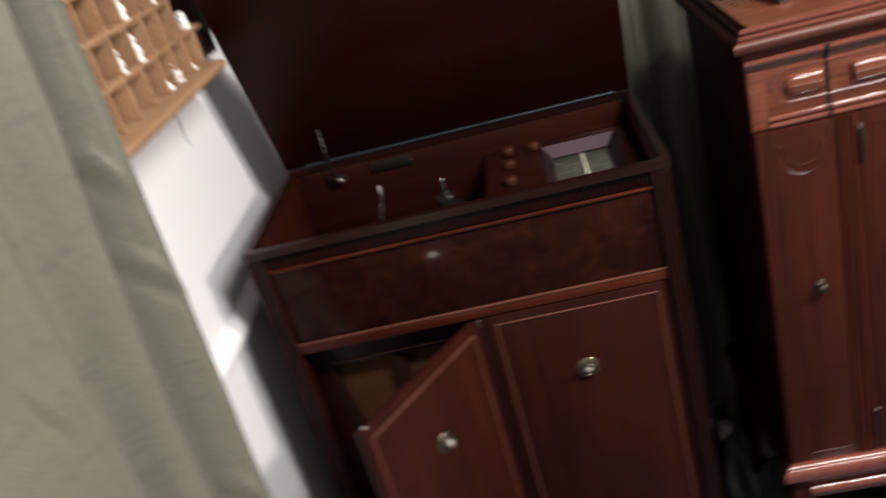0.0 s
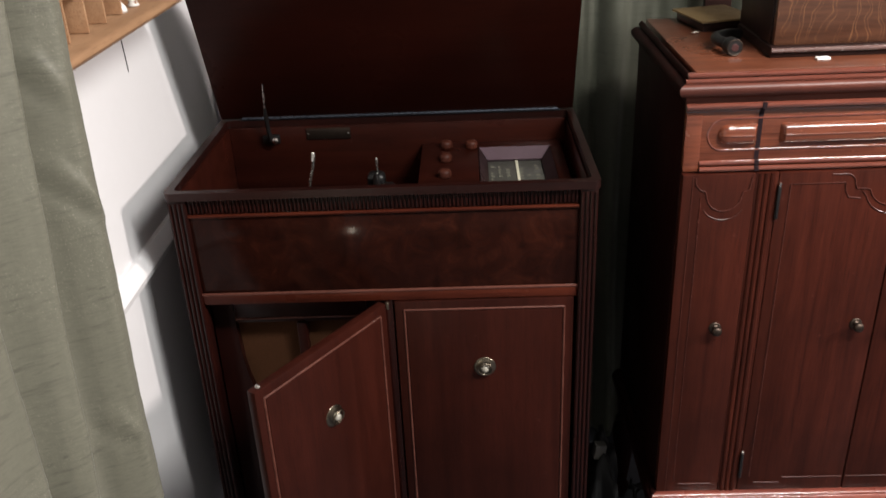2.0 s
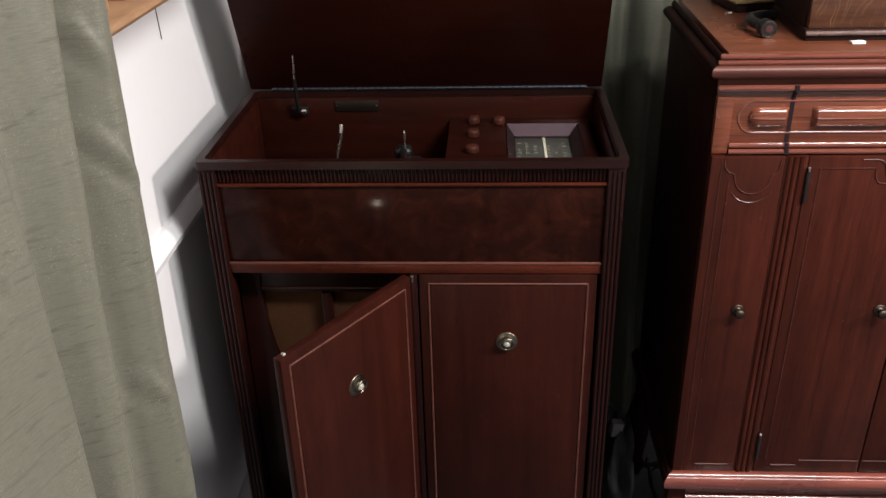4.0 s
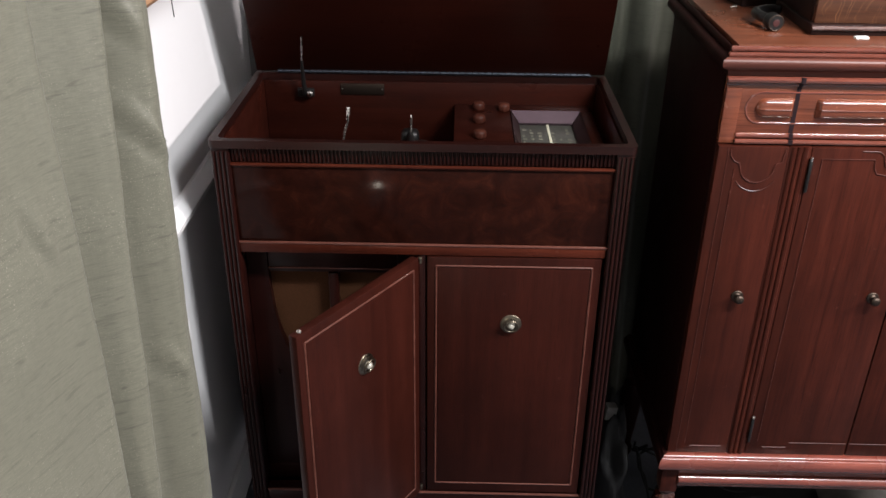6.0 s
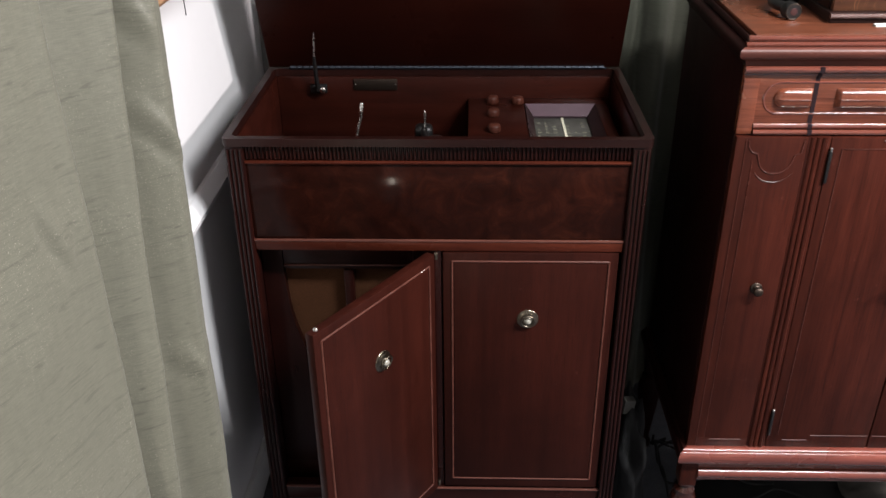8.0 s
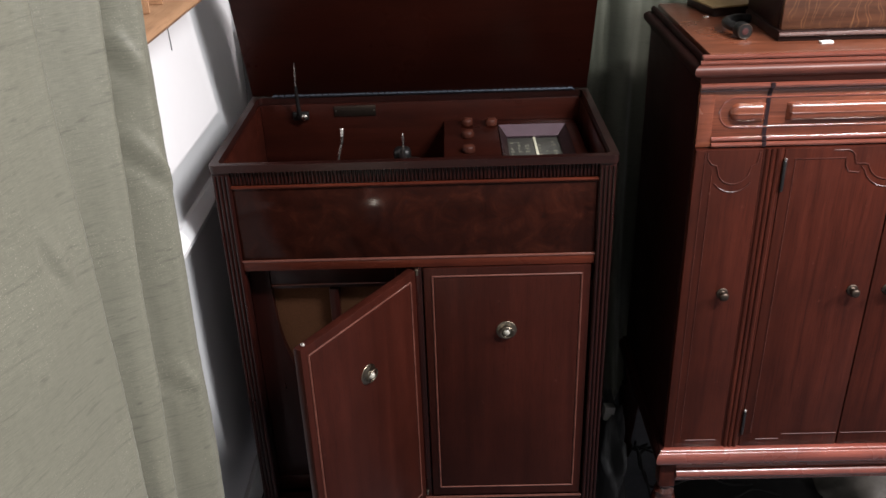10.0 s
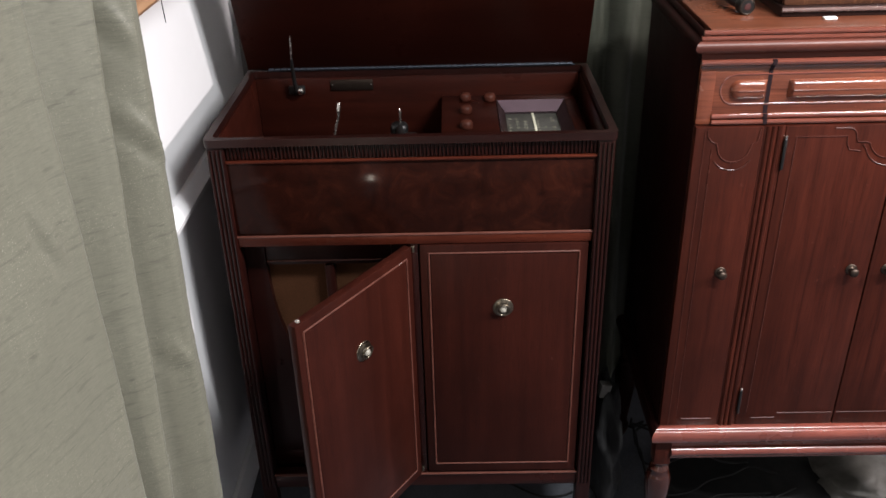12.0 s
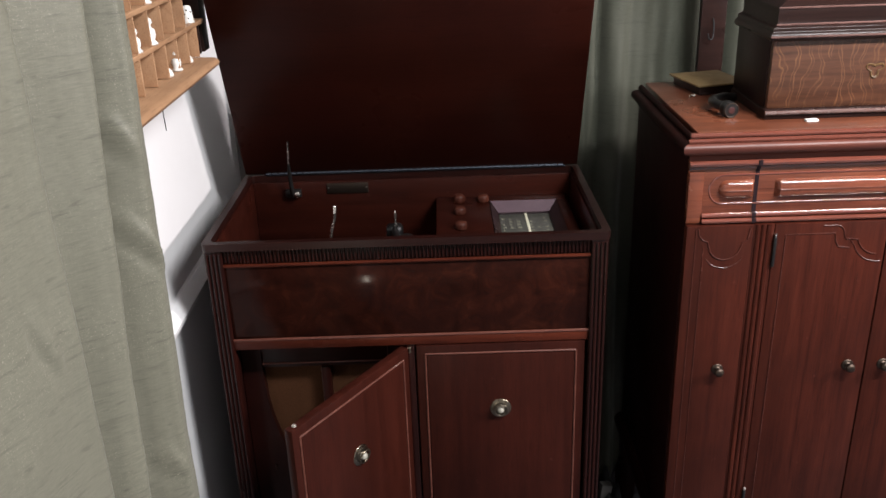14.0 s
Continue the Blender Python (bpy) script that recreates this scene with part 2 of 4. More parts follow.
def box(x0, x1, y0, y1, z0, z1, bevel=0.0015, seg=2, bm=None):
    b = bmesh.new()
    bmesh.ops.create_cube(b, size=1, matrix=Matrix.Translation(((x0 + x1) / 2, (y0 + y1) / 2, (z0 + z1) / 2)) @ Matrix.Diagonal((x1 - x0, y1 - y0, z1 - z0, 1)))
    if bevel:
        bmesh.ops.bevel(b, geom=b.edges[:], offset=bevel, segments=seg, affect="EDGES", profile=0.5)
    rounded_faces(b)
    return join(bm, b)


def rounded_faces(b):
    """Only the eased edges shade smooth; faces along the axes stay flat."""
    b.normal_update()
    for f in b.faces:
        f.smooth = max(abs(q) for q in f.normal) < 0.9995


def join(bm, b):
    if bm is None:
        return b
    me = bpy.data.meshes.new("tmp")
    b.to_mesh(me)
    b.free()
    bm.from_mesh(me)
    bpy.data.meshes.remove(me)
    return bm


def turn(profile, m=None, seg=24, bm=None):
    """A lathe: (radius, height) pairs round the z axis, laid by m."""
    b = bmesh.new()
    rings = []
    for r, h in profile:
        rings.append([b.verts.new((max(r, 1e-5) * math.cos(2 * math.pi * i / seg), max(r, 1e-5) * math.sin(2 * math.pi * i / seg), h)) for i in range(seg)])
    for a, c in zip(rings, rings[1:]):
        for i in range(seg):
            b.faces.new((a[i], a[(i + 1) % seg], c[(i + 1) % seg], c[i]))
    for f in b.faces:
        f.smooth = True
    b.faces.new(rings[0][::-1])
    b.faces.new(rings[-1])
    if m is not None:
        bmesh.ops.transform(b, matrix=m, verts=b.verts)
    return join(bm, b)


def tube(points, radius, seg=8, bm=None, closed=False):
    """A round bar along the points; radius is one number or one for each point."""
    b = bmesh.new()
    pts = [Vector(p) for p in points]
    n = len(pts)
    rings = []
    side = None
    for i, p in enumerate(pts):
        if closed:
            d = pts[(i + 1) % n] - pts[i - 1]
        else:
            d = pts[min(i + 1, n - 1)] - pts[max(i - 1, 0)]
        d.normalize()
        if side is None:
            side = d.orthogonal().normalized()
        side = (side - d * side.dot(d)).normalized()
        up = d.cross(side)
        r = radius[i] if isinstance(radius, (list, tuple)) else radius
        rings.append([b.verts.new(p + r * (math.cos(2 * math.pi * k / seg) * side + math.sin(2 * math.pi * k / seg) * up)) for k in range(seg)])
    for i in range(n if closed else n - 1):
        a, c = rings[i], rings[(i + 1) % n]
        for k in range(seg):
            b.faces.new((a[k], a[(k + 1) % seg], c[(k + 1) % seg], c[k]))
    for f in b.faces:
        f.smooth = True
    if not closed:
        b.faces.new(rings[0][::-1])
        b.faces.new(rings[-1])
    return join(bm, b)


def smooth_line(points, n=8):
    """A curve through the points (Catmull-Rom)."""
    p = [Vector(q) for q in points]
    p = [2 * p[0] - p[1]] + p + [2 * p[-1] - p[-2]]
    out = []
    for i in range(1, len(p) - 2):
        for k in range(n):
            t = k / n
            out.append(0.5 * (2 * p[i] + (p[i + 1] - p[i - 1]) * t + (2 * p[i - 1] - 5 * p[i] + 4 * p[i + 1] - p[i + 2]) * t * t + (3 * p[i] - p[i - 1] - 3 * p[i + 1] + p[i + 2]) * t ** 3))
    return out + [p[-2]]


def prism(outline, y0, y1, bevel=0.0, bm=None):
    """An outline of (x, z) pairs, made solid from y0 (front) to y1."""
    b = bmesh.new()
    f = b.faces.new([b.verts.new((x, y0, z)) for x, z in outline])
    ext = bmesh.ops.extrude_face_region(b, geom=[f])
    bmesh.ops.translate(b, verts=[v for v in ext["geom"] if isinstance(v, bmesh.types.BMVert)], vec=(0, y1 - y0, 0))
    if bevel:
        edges = [e for e in b.edges if all(abs(v.co.y - y0) < 1e-6 for v in e.verts)]
        bmesh.ops.bevel(b, geom=edges, offset=bevel, segments=5, affect="EDGES", profile=0.5)
    rounded_faces(b)
    return join(bm, b)


def rounded(x0, x1, z0, z1, r, n=6):
    out = []
    for cx, cz, a in ((x1 - r, z1 - r, 0), (x0 + r, z1 - r, 90), (x0 + r, z0 + r, 180), (x1 - r, z0 + r, 270)):
        out += [(cx + r * math.cos(radians(a + 90 * k / n)), cz + r * math.sin(radians(a + 90 * k / n))) for k in range(n + 1)]
    return out


def ring_frame(outer, inner, z0, z1, bevel):
    """A flat frame between two outlines of (x, y) pairs with as many points, with eased edges."""
    b = bmesh.new()
    n = len(outer)
    lay = {}
    for key, line, z in (("ot", outer, z1), ("ob", outer, z0), ("it", inner, z1), ("ib", inner, z0)):
        lay[key] = [b.verts.new((x, y, z)) for x, y in line]
    for i in range(n):
        j = (i + 1) % n
        for p, q in (("ot", "it"), ("it", "ib"), ("ib", "ob"), ("ob", "ot")):
            b.faces.new((lay[p][i], lay[p][j], lay[q][j], lay[q][i]))
    sharp = [e for e in b.edges if e.is_manifold and e.calc_face_angle(0) > 1.0]
    bmesh.ops.bevel(b, geom=sharp, offset=bevel, segments=3, affect="EDGES", profile=0.5)
    rounded_faces(b)
    return b


def moulding(name, profile, x0, x1, yf, yb, material, parent, label=""):
    """A moulding round the front and both ends of a cabinet: (out, z) pairs, mitred at the corners."""
    fine = [(p.x, p.z) for p in smooth_line([(o, 0, z) for o, z in profile], 3)]
    first = None
    for run in (1, 0, 2):
        b = bmesh.new()
        rows = []
        for out, z in fine:
            c = ((x0 - out, yb, z), (x0 - out, yf - out, z), (x1 + out, yf - out, z), (x1 + out, yb, z))
            rows.append([b.verts.new(c[run]), b.verts.new(c[run + 1])])
        for a, c in zip(rows, rows[1:]):
            b.faces.new((a[0], a[1], c[1], c[0])).smooth = True
        if run == 1:
            for k in (0, len(rows) - 1):
                b.faces.new([b.verts.new((v.co.x, yf + 0.02, v.co.z)) for v in rows[k]][::-1] + rows[k])
        # Walnut end returns take the dark copy, so their shade is painted in.
        first = part(name if run == 1 else "return", b, material if run == 1 else WALNUT_SHADED if material in (WALNUT_X, CORNICE) else material, first or parent, label if run == 1 else "")
    return first


def spun(bm, m):
    bmesh.ops.transform(bm, matrix=m, verts=bm.verts)
    return bm


# ---------------------------------------------------------------- the room
X0, X1, Y0, Y1, CEILING = -0.50, 3.6, -3.2, 0.78, 3.2


def slab(name, bounds, material, label, category):
    return tagged(part(name, box(*bounds, bevel=0), material), label, category, kind="structure")


slab("floor", (X0 - 0.1, X1 + 0.1, Y0 - 0.1, Y1 + 0.1, -0.1, 0), CARPET, "dark grey cut-pile carpet under the furniture", "floor")
slab("wall_west", (X0 - 0.1, X0, Y0 - 0.1, Y1 + 0.1, 0, CEILING), PLASTER, "plain white painted wall beside the radio console", "wall")
slab("wall_north", (X0, X1, Y1, Y1 + 0.1, 0, CEILING), DARKWALL, "plain grey plaster wall behind the cabinets", "wall")
slab("wall_east", (X1, X1 + 0.1, Y0, Y1, 0, CEILING), DARKWALL, "plain grey plaster wall", "wall")
slab("wall_south", (X0, X1, Y0 - 0.1, Y0, 0, CEILING), DARKWALL, "plain grey plaster wall", "wall")
slab("ceiling", (X0 - 0.1, X1 + 0.1, Y0 - 0.1, Y1 + 0.1, CEILING, CEILING + 0.1), CEIL, "off-white painted ceiling", "ceiling")
tagged(part("trim", prism([(X0, 0.905), (X0 + 0.012, 0.905), (X0 + 0.026, 0.915), (X0 + 0.03, 0.93), (X0 + 0.022, 0.945), (X0 + 0.01, 0.955), (X0, 0.955)], -1.2, Y1), PLASTER), "white painted chair rail on the side wall", "rail", kind="structure")
tagged(part("baseboard", box(X0, X0 + 0.014, -1.2, Y1, 0, 0.11, 0.003), PLASTER), "white painted baseboard along the side wall", "baseboard", kind="structure")


def curtain(name, path, z0, z1, folds, amp, material, label, seed, sway=0.01, lean=(0.0, 0.0)):
    """A hanging cloth along a plan line, with soft folds that wander as they fall."""
    rnd = random.Random(seed)
    line = smooth_line([(x, y, 0) for x, y in path], 60)
    n, rows = len(line), 90
    ph = [rnd.uniform(0, 6.28) for _ in range(6)]
    b = bmesh.new()
    grid = []
    for j in range(rows + 1):
        h = j / rows
        row = []
        for i, p in enumerate(line):
            u = i / (n - 1)
            d = (line[min(i + 1, n - 1)] - line[max(i - 1, 0)]).normalized()
            nrm = Vector((d.y, -d.x, 0))
            w = u + 0.030 * noise.noise(Vector((u * 6, h * 1.6, seed + 1.5))) + 0.010 * math.sin(3.1 * h + 5 * u + ph[0])
            f = math.sin(6.283 * folds * w + ph[2]) + 0.45 * math.sin(6.283 * folds * 1.73 * w + ph[3] + 0.9 * h) + 0.18 * math.sin(6.283 * folds * 3.1 * w + ph[4] - h)
            f = (f - 0.16 * f * f) * (0.75 + 0.9 * noise.noise(Vector((u * 9 + 3, h * 2.2, seed + 4.2))))
            crease = noise.noise(Vector((u * 14, h * 7, seed))) * 0.010 + noise.noise(Vector((u * 30 - h * 16, h * 5 + u * 9, seed + 8))) * 0.006 + noise.noise(Vector((u * 45 + h * 12, h * 22, seed + 3.3))) * 0.0022
            q = p + nrm * (amp * f * (0.65 + 0.35 * (1 - h)) + crease) + d * (sway * math.sin(2.3 * h + ph[5]))
            z = z0 + (z1 - z0) * h
            row.append(b.verts.new((q.x + lean[0] * (z - 0.9), q.y + lean[1] * (z - 0.9), z)))
        grid.append(row)
    for a, c in zip(grid, grid[1:]):
        for i in range(n - 1):
            b.faces.new((a[i], a[i + 1], c[i + 1], c[i]))
    ob = tagged(part(name, b, material, None, "", True), label, "curtain")
    solid = ob.modifiers.new("cloth", "SOLIDIFY")
    solid.thickness = 0.0015
    return ob


FOLDS = [(-0.345, -0.030, 0.0), (-0.360, 0.016, 0.0), (-0.376, 0.025, 0.0), (-0.398, 0.016, 0.0), (-0.416, -0.012, 0.0), (-0.429, -0.044, 0.0), (-0.437, -0.054, -0.01), (-0.462, -0.050, -0.03), (-0.495, -0.026, -0.07), (-0.512, -0.002, -0.08), (-0.519, -0.002, -0.08), (-0.535, -0.018, -0.07), (-0.552, -0.044, -0.04), (-0.562, -0.058, -0.02),
         (-0.600, -0.056, 0.02), (-0.640, -0.016, 0.03), (-0.655, 0.010, 0.03), (-0.664, 0.012, 0.03), (-0.680, 0.004, 0.03), (-0.76, -0.014, 0.03), (-0.86, -0.044, 0.0), (-0.90, -0.044, 0.0), (-0.94, -0.004, 0.0), (-0.955, -0.004, 0.0), (-1.08, -0.04, 0.0), (-1.13, 0.0, 0.0), (-1.30, -0.04, 0.0), (-1.36, 0.0, 0.0), (-1.55, -0.04, 0.0), (-1.61, 0.0, 0.0), (-1.80, -0.02, 0.0)]
PINCH = [((-0.430, 1.475), (-0.398, 1.395), 0.009), ((-0.434, 1.340), (-0.378, 1.215), 0.008), ((-0.422, 0.930), (-0.400, 0.855), 0.006), ((-0.730, 1.32), (-0.690, 1.22), 0.004)]


def fold_depth(y, z):
    """How far the cloth stands out at a place: rounded ridges, tighter valleys, and a few slanting pinches."""
    fall = min(1.1 - z, 0.55)
    knots = [(c + d * fall, a) for c, a, d in FOLDS]
    out = 0.0
    for k in range(-3, 4):
        q = min(max(y + 0.0015 * k, knots[-1][0]), knots[0][0])
        for (c0, a0), (c1, a1) in zip(knots, knots[1:]):
            if c1 <= q <= c0:
                out += (a0 + (a1 - a0) * (q - c0) / (c1 - c0)) / 7
                break
    for (ya, za), (yb, zb), depth in PINCH:
        dy, dz = yb - ya, zb - za
        n = math.hypot(dy, dz)
        along = ((y - ya) * dy + (z - za) * dz) / n
        off = ((y - ya) * dz - (z - za) * dy) / n
        ends = max(0.0, 1 - (2 * along / n - 1) ** 2) if 0 < along < n else 0.0
        out += 1.3 * depth * ends * (math.exp(-(off / 0.008) ** 2) - 0.9 * math.exp(-((off - 0.010) / 0.007) ** 2))
    return out


def side_curtain():
    b = bmesh.new()
    grid = []
    n, rows = 620, 150
    for j in range(rows + 1):
        z = 0.02 + 2.18 * j / rows
        row = []
        for i in range(n + 1):
            u = i / n
            y = -0.352 - 1.42 * u ** 1.6
            base = -0.361 + 0.06 * (y + 0.352) - 0.035 * math.exp((y + 0.352) * 32)
            small = 0.004 * noise.noise(Vector((y * 9, z * 5, 2.2))) + 0.0012 * noise.noise(Vector((y * 30 + z * 6, z * 9, 7.7))) + 0.0009 * noise.noise(Vector((y * 90, z * 60, 1.1)))
            row.append(b.verts.new((base + fold_depth(y, z) + small + 0.008 * (z - 0.9), y + 0.019 * (z - 0.9), z)))
        grid.append(row)
    for a, c in zip(grid, grid[1:]):
        for i in range(n):
            b.faces.new((a[i], a[i + 1], c[i + 1], c[i]))
    ob = tagged(part("curtain", b, CURTAIN, None, "", True), "sage green slubbed curtain hanging in soft vertical folds", "curtain")
    ob.modifiers.new("cloth", "SOLIDIFY").thickness = 0.0015


side_curtain()
curtain("curtain", [(-0.30, 0.66), (0.2, 0.665), (0.6, 0.66), (1.0, 0.665), (1.5, 0.66)], 0.02, 2.2, 15, 0.027, BACKCLOTH_SHADED, "dull green curtain behind the cabinets, colour darkened for shade", 9)

# ---------------------------------------------------------------- radio phonograph console
console = thing("radio_phonograph_console", (0, 0.22, 0), "dark mahogany radio phonograph console, lid raised, one door ajar", "console")
DEPTH = 0.444
for s in (-1, 1):
    a, c = sorted((s * 0.390, s * 0.398))
    part("side_panel", box(a, c, 0.03, DEPTH, 0.17, 1.0905), MAHOGANY, console)
    a, c = sorted((s * 0.366, s * 0.400))
    post = part("corner_post", box(a, c, 0.0, 0.036, 0.0, 1.091, 0.003), MAHOGANY, console)
    for k in range(4):
        x = s * (0.3703 + 0.0085 * k)
        part("reed", tube([(x, 0.0, 0.20), (x, -0.001, 0.21), (x, -0.001, 1.078), (x, 0.0, 1.084)], 0.0033, 8), MAHOGANY, post)
    a, c = sorted((s * 0.366, s * 0.398))
    part("back_leg", box(a, c, DEPTH - 0.036, DEPTH - 0.0005, 0, 0.172, 0.003), MAHOGANY, console)
part("back_panel", box(-0.390, 0.390, DEPTH - 0.014, DEPTH, 0.17, 1.0905), MAHOGANY_X, console)
rim_out = rounded(-0.404, 0.404, -0.004, 0.448, 0.012)
rim_in = rounded(-0.3885, 0.3885, 0.011, 0.432, 0.012)
part("top_rim", ring_frame(rim_out, rim_in, 1.091, 1.107, 0.0035), RIM, console)
# reeded band under the rim
part("reeded_band_ground", box(-0.366, 0.366, 0.008, 0.022, 1.060, 1.0915), MAHOGANY_X, console)
b = bmesh.new()
for k in range(96):
    x = -0.361 + 0.0076 * k
    vs = []
    for z in (1.0625, 1.0900):
        vs.append([b.verts.new((x + 0.0031 * math.cos(radians(q)), 0.0085 - 0.0045 * math.sin(radians(q)), z)) for q in (0, 35, 70, 110, 145, 180)])
    for i in range(5):
        b.faces.new((vs[0][i], vs[0][i + 1], vs[1][i + 1], vs[1][i]))
    b.faces.new(vs[1])
    b.faces.new(vs[0])
tagged(part("reeded_band", b, MAHOGANY, console), kind="stuff")
part("upper_bead", tube([(-0.366, 0.004, 1.0565), (0.366, 0.004, 1.0565)], 0.0038), RAIL, console)
part("burl_panel", box(-0.366, 0.366, 0.006, 0.024, 0.890, 1.054, 0.001), BURL, console, "glossy dark burl veneer panel")
part("lower_bead", tube([(-0.366, 0.004, 0.889), (0.366, 0.004, 0.889)], 0.003), WORN, console)
part("front_rail", box(-0.366, 0.366, 0.003, 0.026, 0.866, 0.8865, 0.002), RAIL, console, "orange-red rail over the doors")
part("centre_stile", box(-0.011, 0.006, 0.006, 0.03, 0.236, 0.866), MAHOGANY, console)
part("bottom_rail", box(-0.366, 0.366, 0.004, 0.03, 0.192, 0.236, 0.003), MAHOGANY_X, console)
part("bottom_bead", tube([(-0.366, 0.003, 0.232), (0.366, 0.003, 0.232)], 0.003), WORN, console)
part("bottom_board", box(-0.382, 0.382, 0.03, DEPTH - 0.014, 0.19, 0.204), MAHOGANY_X, console)


def cabinet_door(m, w, z0, z1, parent):
    """A flat door, hinged at x = 0 and reaching to +x, front at y = 0; laid by m."""
    door = part("door", spun(box(0.001, w, 0.0, 0.019, z0, z1, 0.0025), m), DOORWOOD, parent)
    part("field", spun(box(0.024, w - 0.022, -0.0012, 0.004, z0 + 0.030, z1 - 0.024, 0.001), m), DOORWOOD, door)
    i0, i1, j0, j1 = 0.020, w - 0.018, z0 + 0.026, z1 - 0.020
    for a, c in (((i0, j0), (i1, j0)), ((i1, j0), (i1, j1)), ((i1, j1), (i0, j1)), ((i0, j1), (i0, j0))):
        part("bead", spun(tube([(a[0], -0.0005, a[1]), (c[0], -0.0005, c[1])], 0.0021, 6), m), WORN, door, "worn pale bead")
    kx, kz = w / 2, 0.708
    at = m @ Matrix.Translation((kx, 0, kz)) @ pose(0, 0, 0, 90, 0, 0)
    knob = part("knob", turn([(0.0225, -0.0005), (0.0225, 0.0015), (0.0205, 0.003), (0.0185, 0.0025), (0.0165, 0.0045), (0.012, 0.0052), (0.0, 0.0055)], at, 28), BRASS, door, "round plated rosette knob", True)
    part("pull_ring", spun(tube([(0.0145 * math.cos(2 * math.pi * k / 24), 0.0145 * math.sin(2 * math.pi * k / 24), 0.012 + 0.003 * math.sin(2 * math.pi * k / 24)) for k in range(24)], 0.0022, 8, closed=True), at), BRASS, knob, "", True)
    part("boss", turn([(0.0085, 0.004), (0.0085, 0.009), (0.007, 0.013), (0.004, 0.0155), (0, 0.016)], at, 10), GLASSY, knob, "pale faceted centre")
    return door


right_door = cabinet_door(Matrix.Translation((0.008, 0.002, 0)), 0.352, 0.240, 0.864, console)
OPEN = 56.0
mirror = Matrix.Translation((-0.006, -0.004, 0)) @ pose(0, 0, 0, 0, 0, OPEN) @ Matrix.Diagonal((-1, 1, 1, 1))
left_door = cabinet_door(mirror, 0.352, 0.240, 0.864, console)
part("catch", spun(turn([(0.005, 0), (0.005, 0.003), (0.003, 0.006), (0, 0.007)], Matrix.Translation((0.335, 0.010, 0.862)), 12), mirror), CHROME, left_door)
for z in (0.853, 0.25):
    part("hinge", turn([(0.0035, 0), (0.0035, 0.012), (0.0045, 0.0125), (0.0035, 0.015), (0, 0.016)], Matrix.Translation((-0.004, -0.004, z - 0.001)), 12), BRASS, console)
# loudspeaker baffle behind the open door: a board with two curved openings over cloth
part("grille_cloth", box(-0.37, 0.37, 0.080, 0.086, 0.21, 0.862, 0), GRILLE, console, "brown woven loudspeaker cloth")


def baffle(x0, x1, flip):
    """One half of a curved opening's frame: the wood between the outer edge and the curve."""
    curve = [(0.044, 0.790), (0.046, 0.74), (0.051, 0.68), (0.064, 0.62), (0.086, 0.555), (0.112, 0.49), (0.128, 0.42), (0.13, 0.34), (0.12, 0.262)]
    pts = [(p.x, p.z) for p in smooth_line([(x, 0, z) for x, z in curve], 6)]
    out = [(0.0, 0.862), (0.0, 0.262)] + [pts[-1]] + pts[::-1][1:] + [(0.044, 0.862)]
    return [((x0 + x) if not flip else (x1 - x), z) for x, z in out]


for x0, x1 in ((-0.372, -0.010), (0.010, 0.372)):
    part("grille_frame", prism(baffle(x0, x1, False), 0.060, 0.078), MAHOGANY, console)
    part("grille_frame", prism(baffle(x0, x1, True), 0.060, 0.078), MAHOGANY, console)
    part("grille_head", box(x0 + 0.045, x1 - 0.045, 0.0605, 0.078, 0.790, 0.862, 0.002), MAHOGANY_X, console)
    part("grille_foot", box(x0, x1, 0.058, 0.078, 0.206, 0.262, 0.002), MAHOGANY_X, console)
    part("grille_bar", box((x0 + x1) / 2 - 0.010, (x0 + x1) / 2 + 0.010, 0.056, 0.078, 0.262, 0.790, 0.003), MAHOGANY, console)
    part("grille_bead", tube([(x0 + 0.045, 0.060, 0.800), (x1 - 0.045, 0.060, 0.800)], 0.002), WORN, console)
part("centre_board", box(-0.010, 0.010, 0.031, 0.078, 0.206, 0.866), MAHOGANY, console)
# the well under the lid
WELL = 0.93
part("motor_board", box(-0.380, 0.380, 0.024, DEPTH - 0.021, WELL - 0.014, WELL), INSIDE, console)
part("well_back", box(-0.3840, 0.3840, 0.424, 0.4295, WELL, 1.0905), INSIDE, console)
for s in (-1, 1):
    a, c = sorted((s * 0.3845, s * 0.3898))
    part("well_side", box(a, c, 0.026, 0.4295, WELL, 1.0905), INSIDE, console)
part("turntable_shaft", turn([(0.02, 0), (0.02, 0.0265), (0, 0.0265)], Matrix.Translation((-0.10, 0.165, WELL)), 16), STEEL, console)
part("turntable", turn([(0.145, 0), (0.15, 0.003), (0.15, 0.020), (0.146, 0.024), (0.03, 0.0255), (0.0, 0.0255)], Matrix.Translation((-0.10, 0.165, WELL + 0.026)), 48), FELT, console, "dark felt-covered turntable", True)
part("spindle", turn([(0.004, 0), (0.004, 0.03), (0.002, 0.036), (0, 0.037)], Matrix.Translation((-0.10, 0.165, WELL + 0.050)), 12), CHROME, console)
b = turn([(0.052, 0), (0.052, 0.012), (0.047, 0.018), (0.034, 0.021), (0.034, 0.052), (0.030, 0.056), (0, 0.057)], Matrix.Translation((-0.033, 0.30, WELL)), 28)
arm = part("tonearm_base", b, BLACK, console, "black tonearm pivot", True)
part("pivot_yoke", box(-0.060, -0.020, 0.280, 0.318, WELL + 0.0565, WELL + 0.092, 0.012, 4), BLACK, arm)
part("arm_rest", turn([(0.019, 0), (0.021, 0.004), (0.021, 0.012), (0.016, 0.017), (0, 0.018)], Matrix.Translation((-0.012, 0.256, WELL + 0.062)), 20), BLACK, arm, "", True)
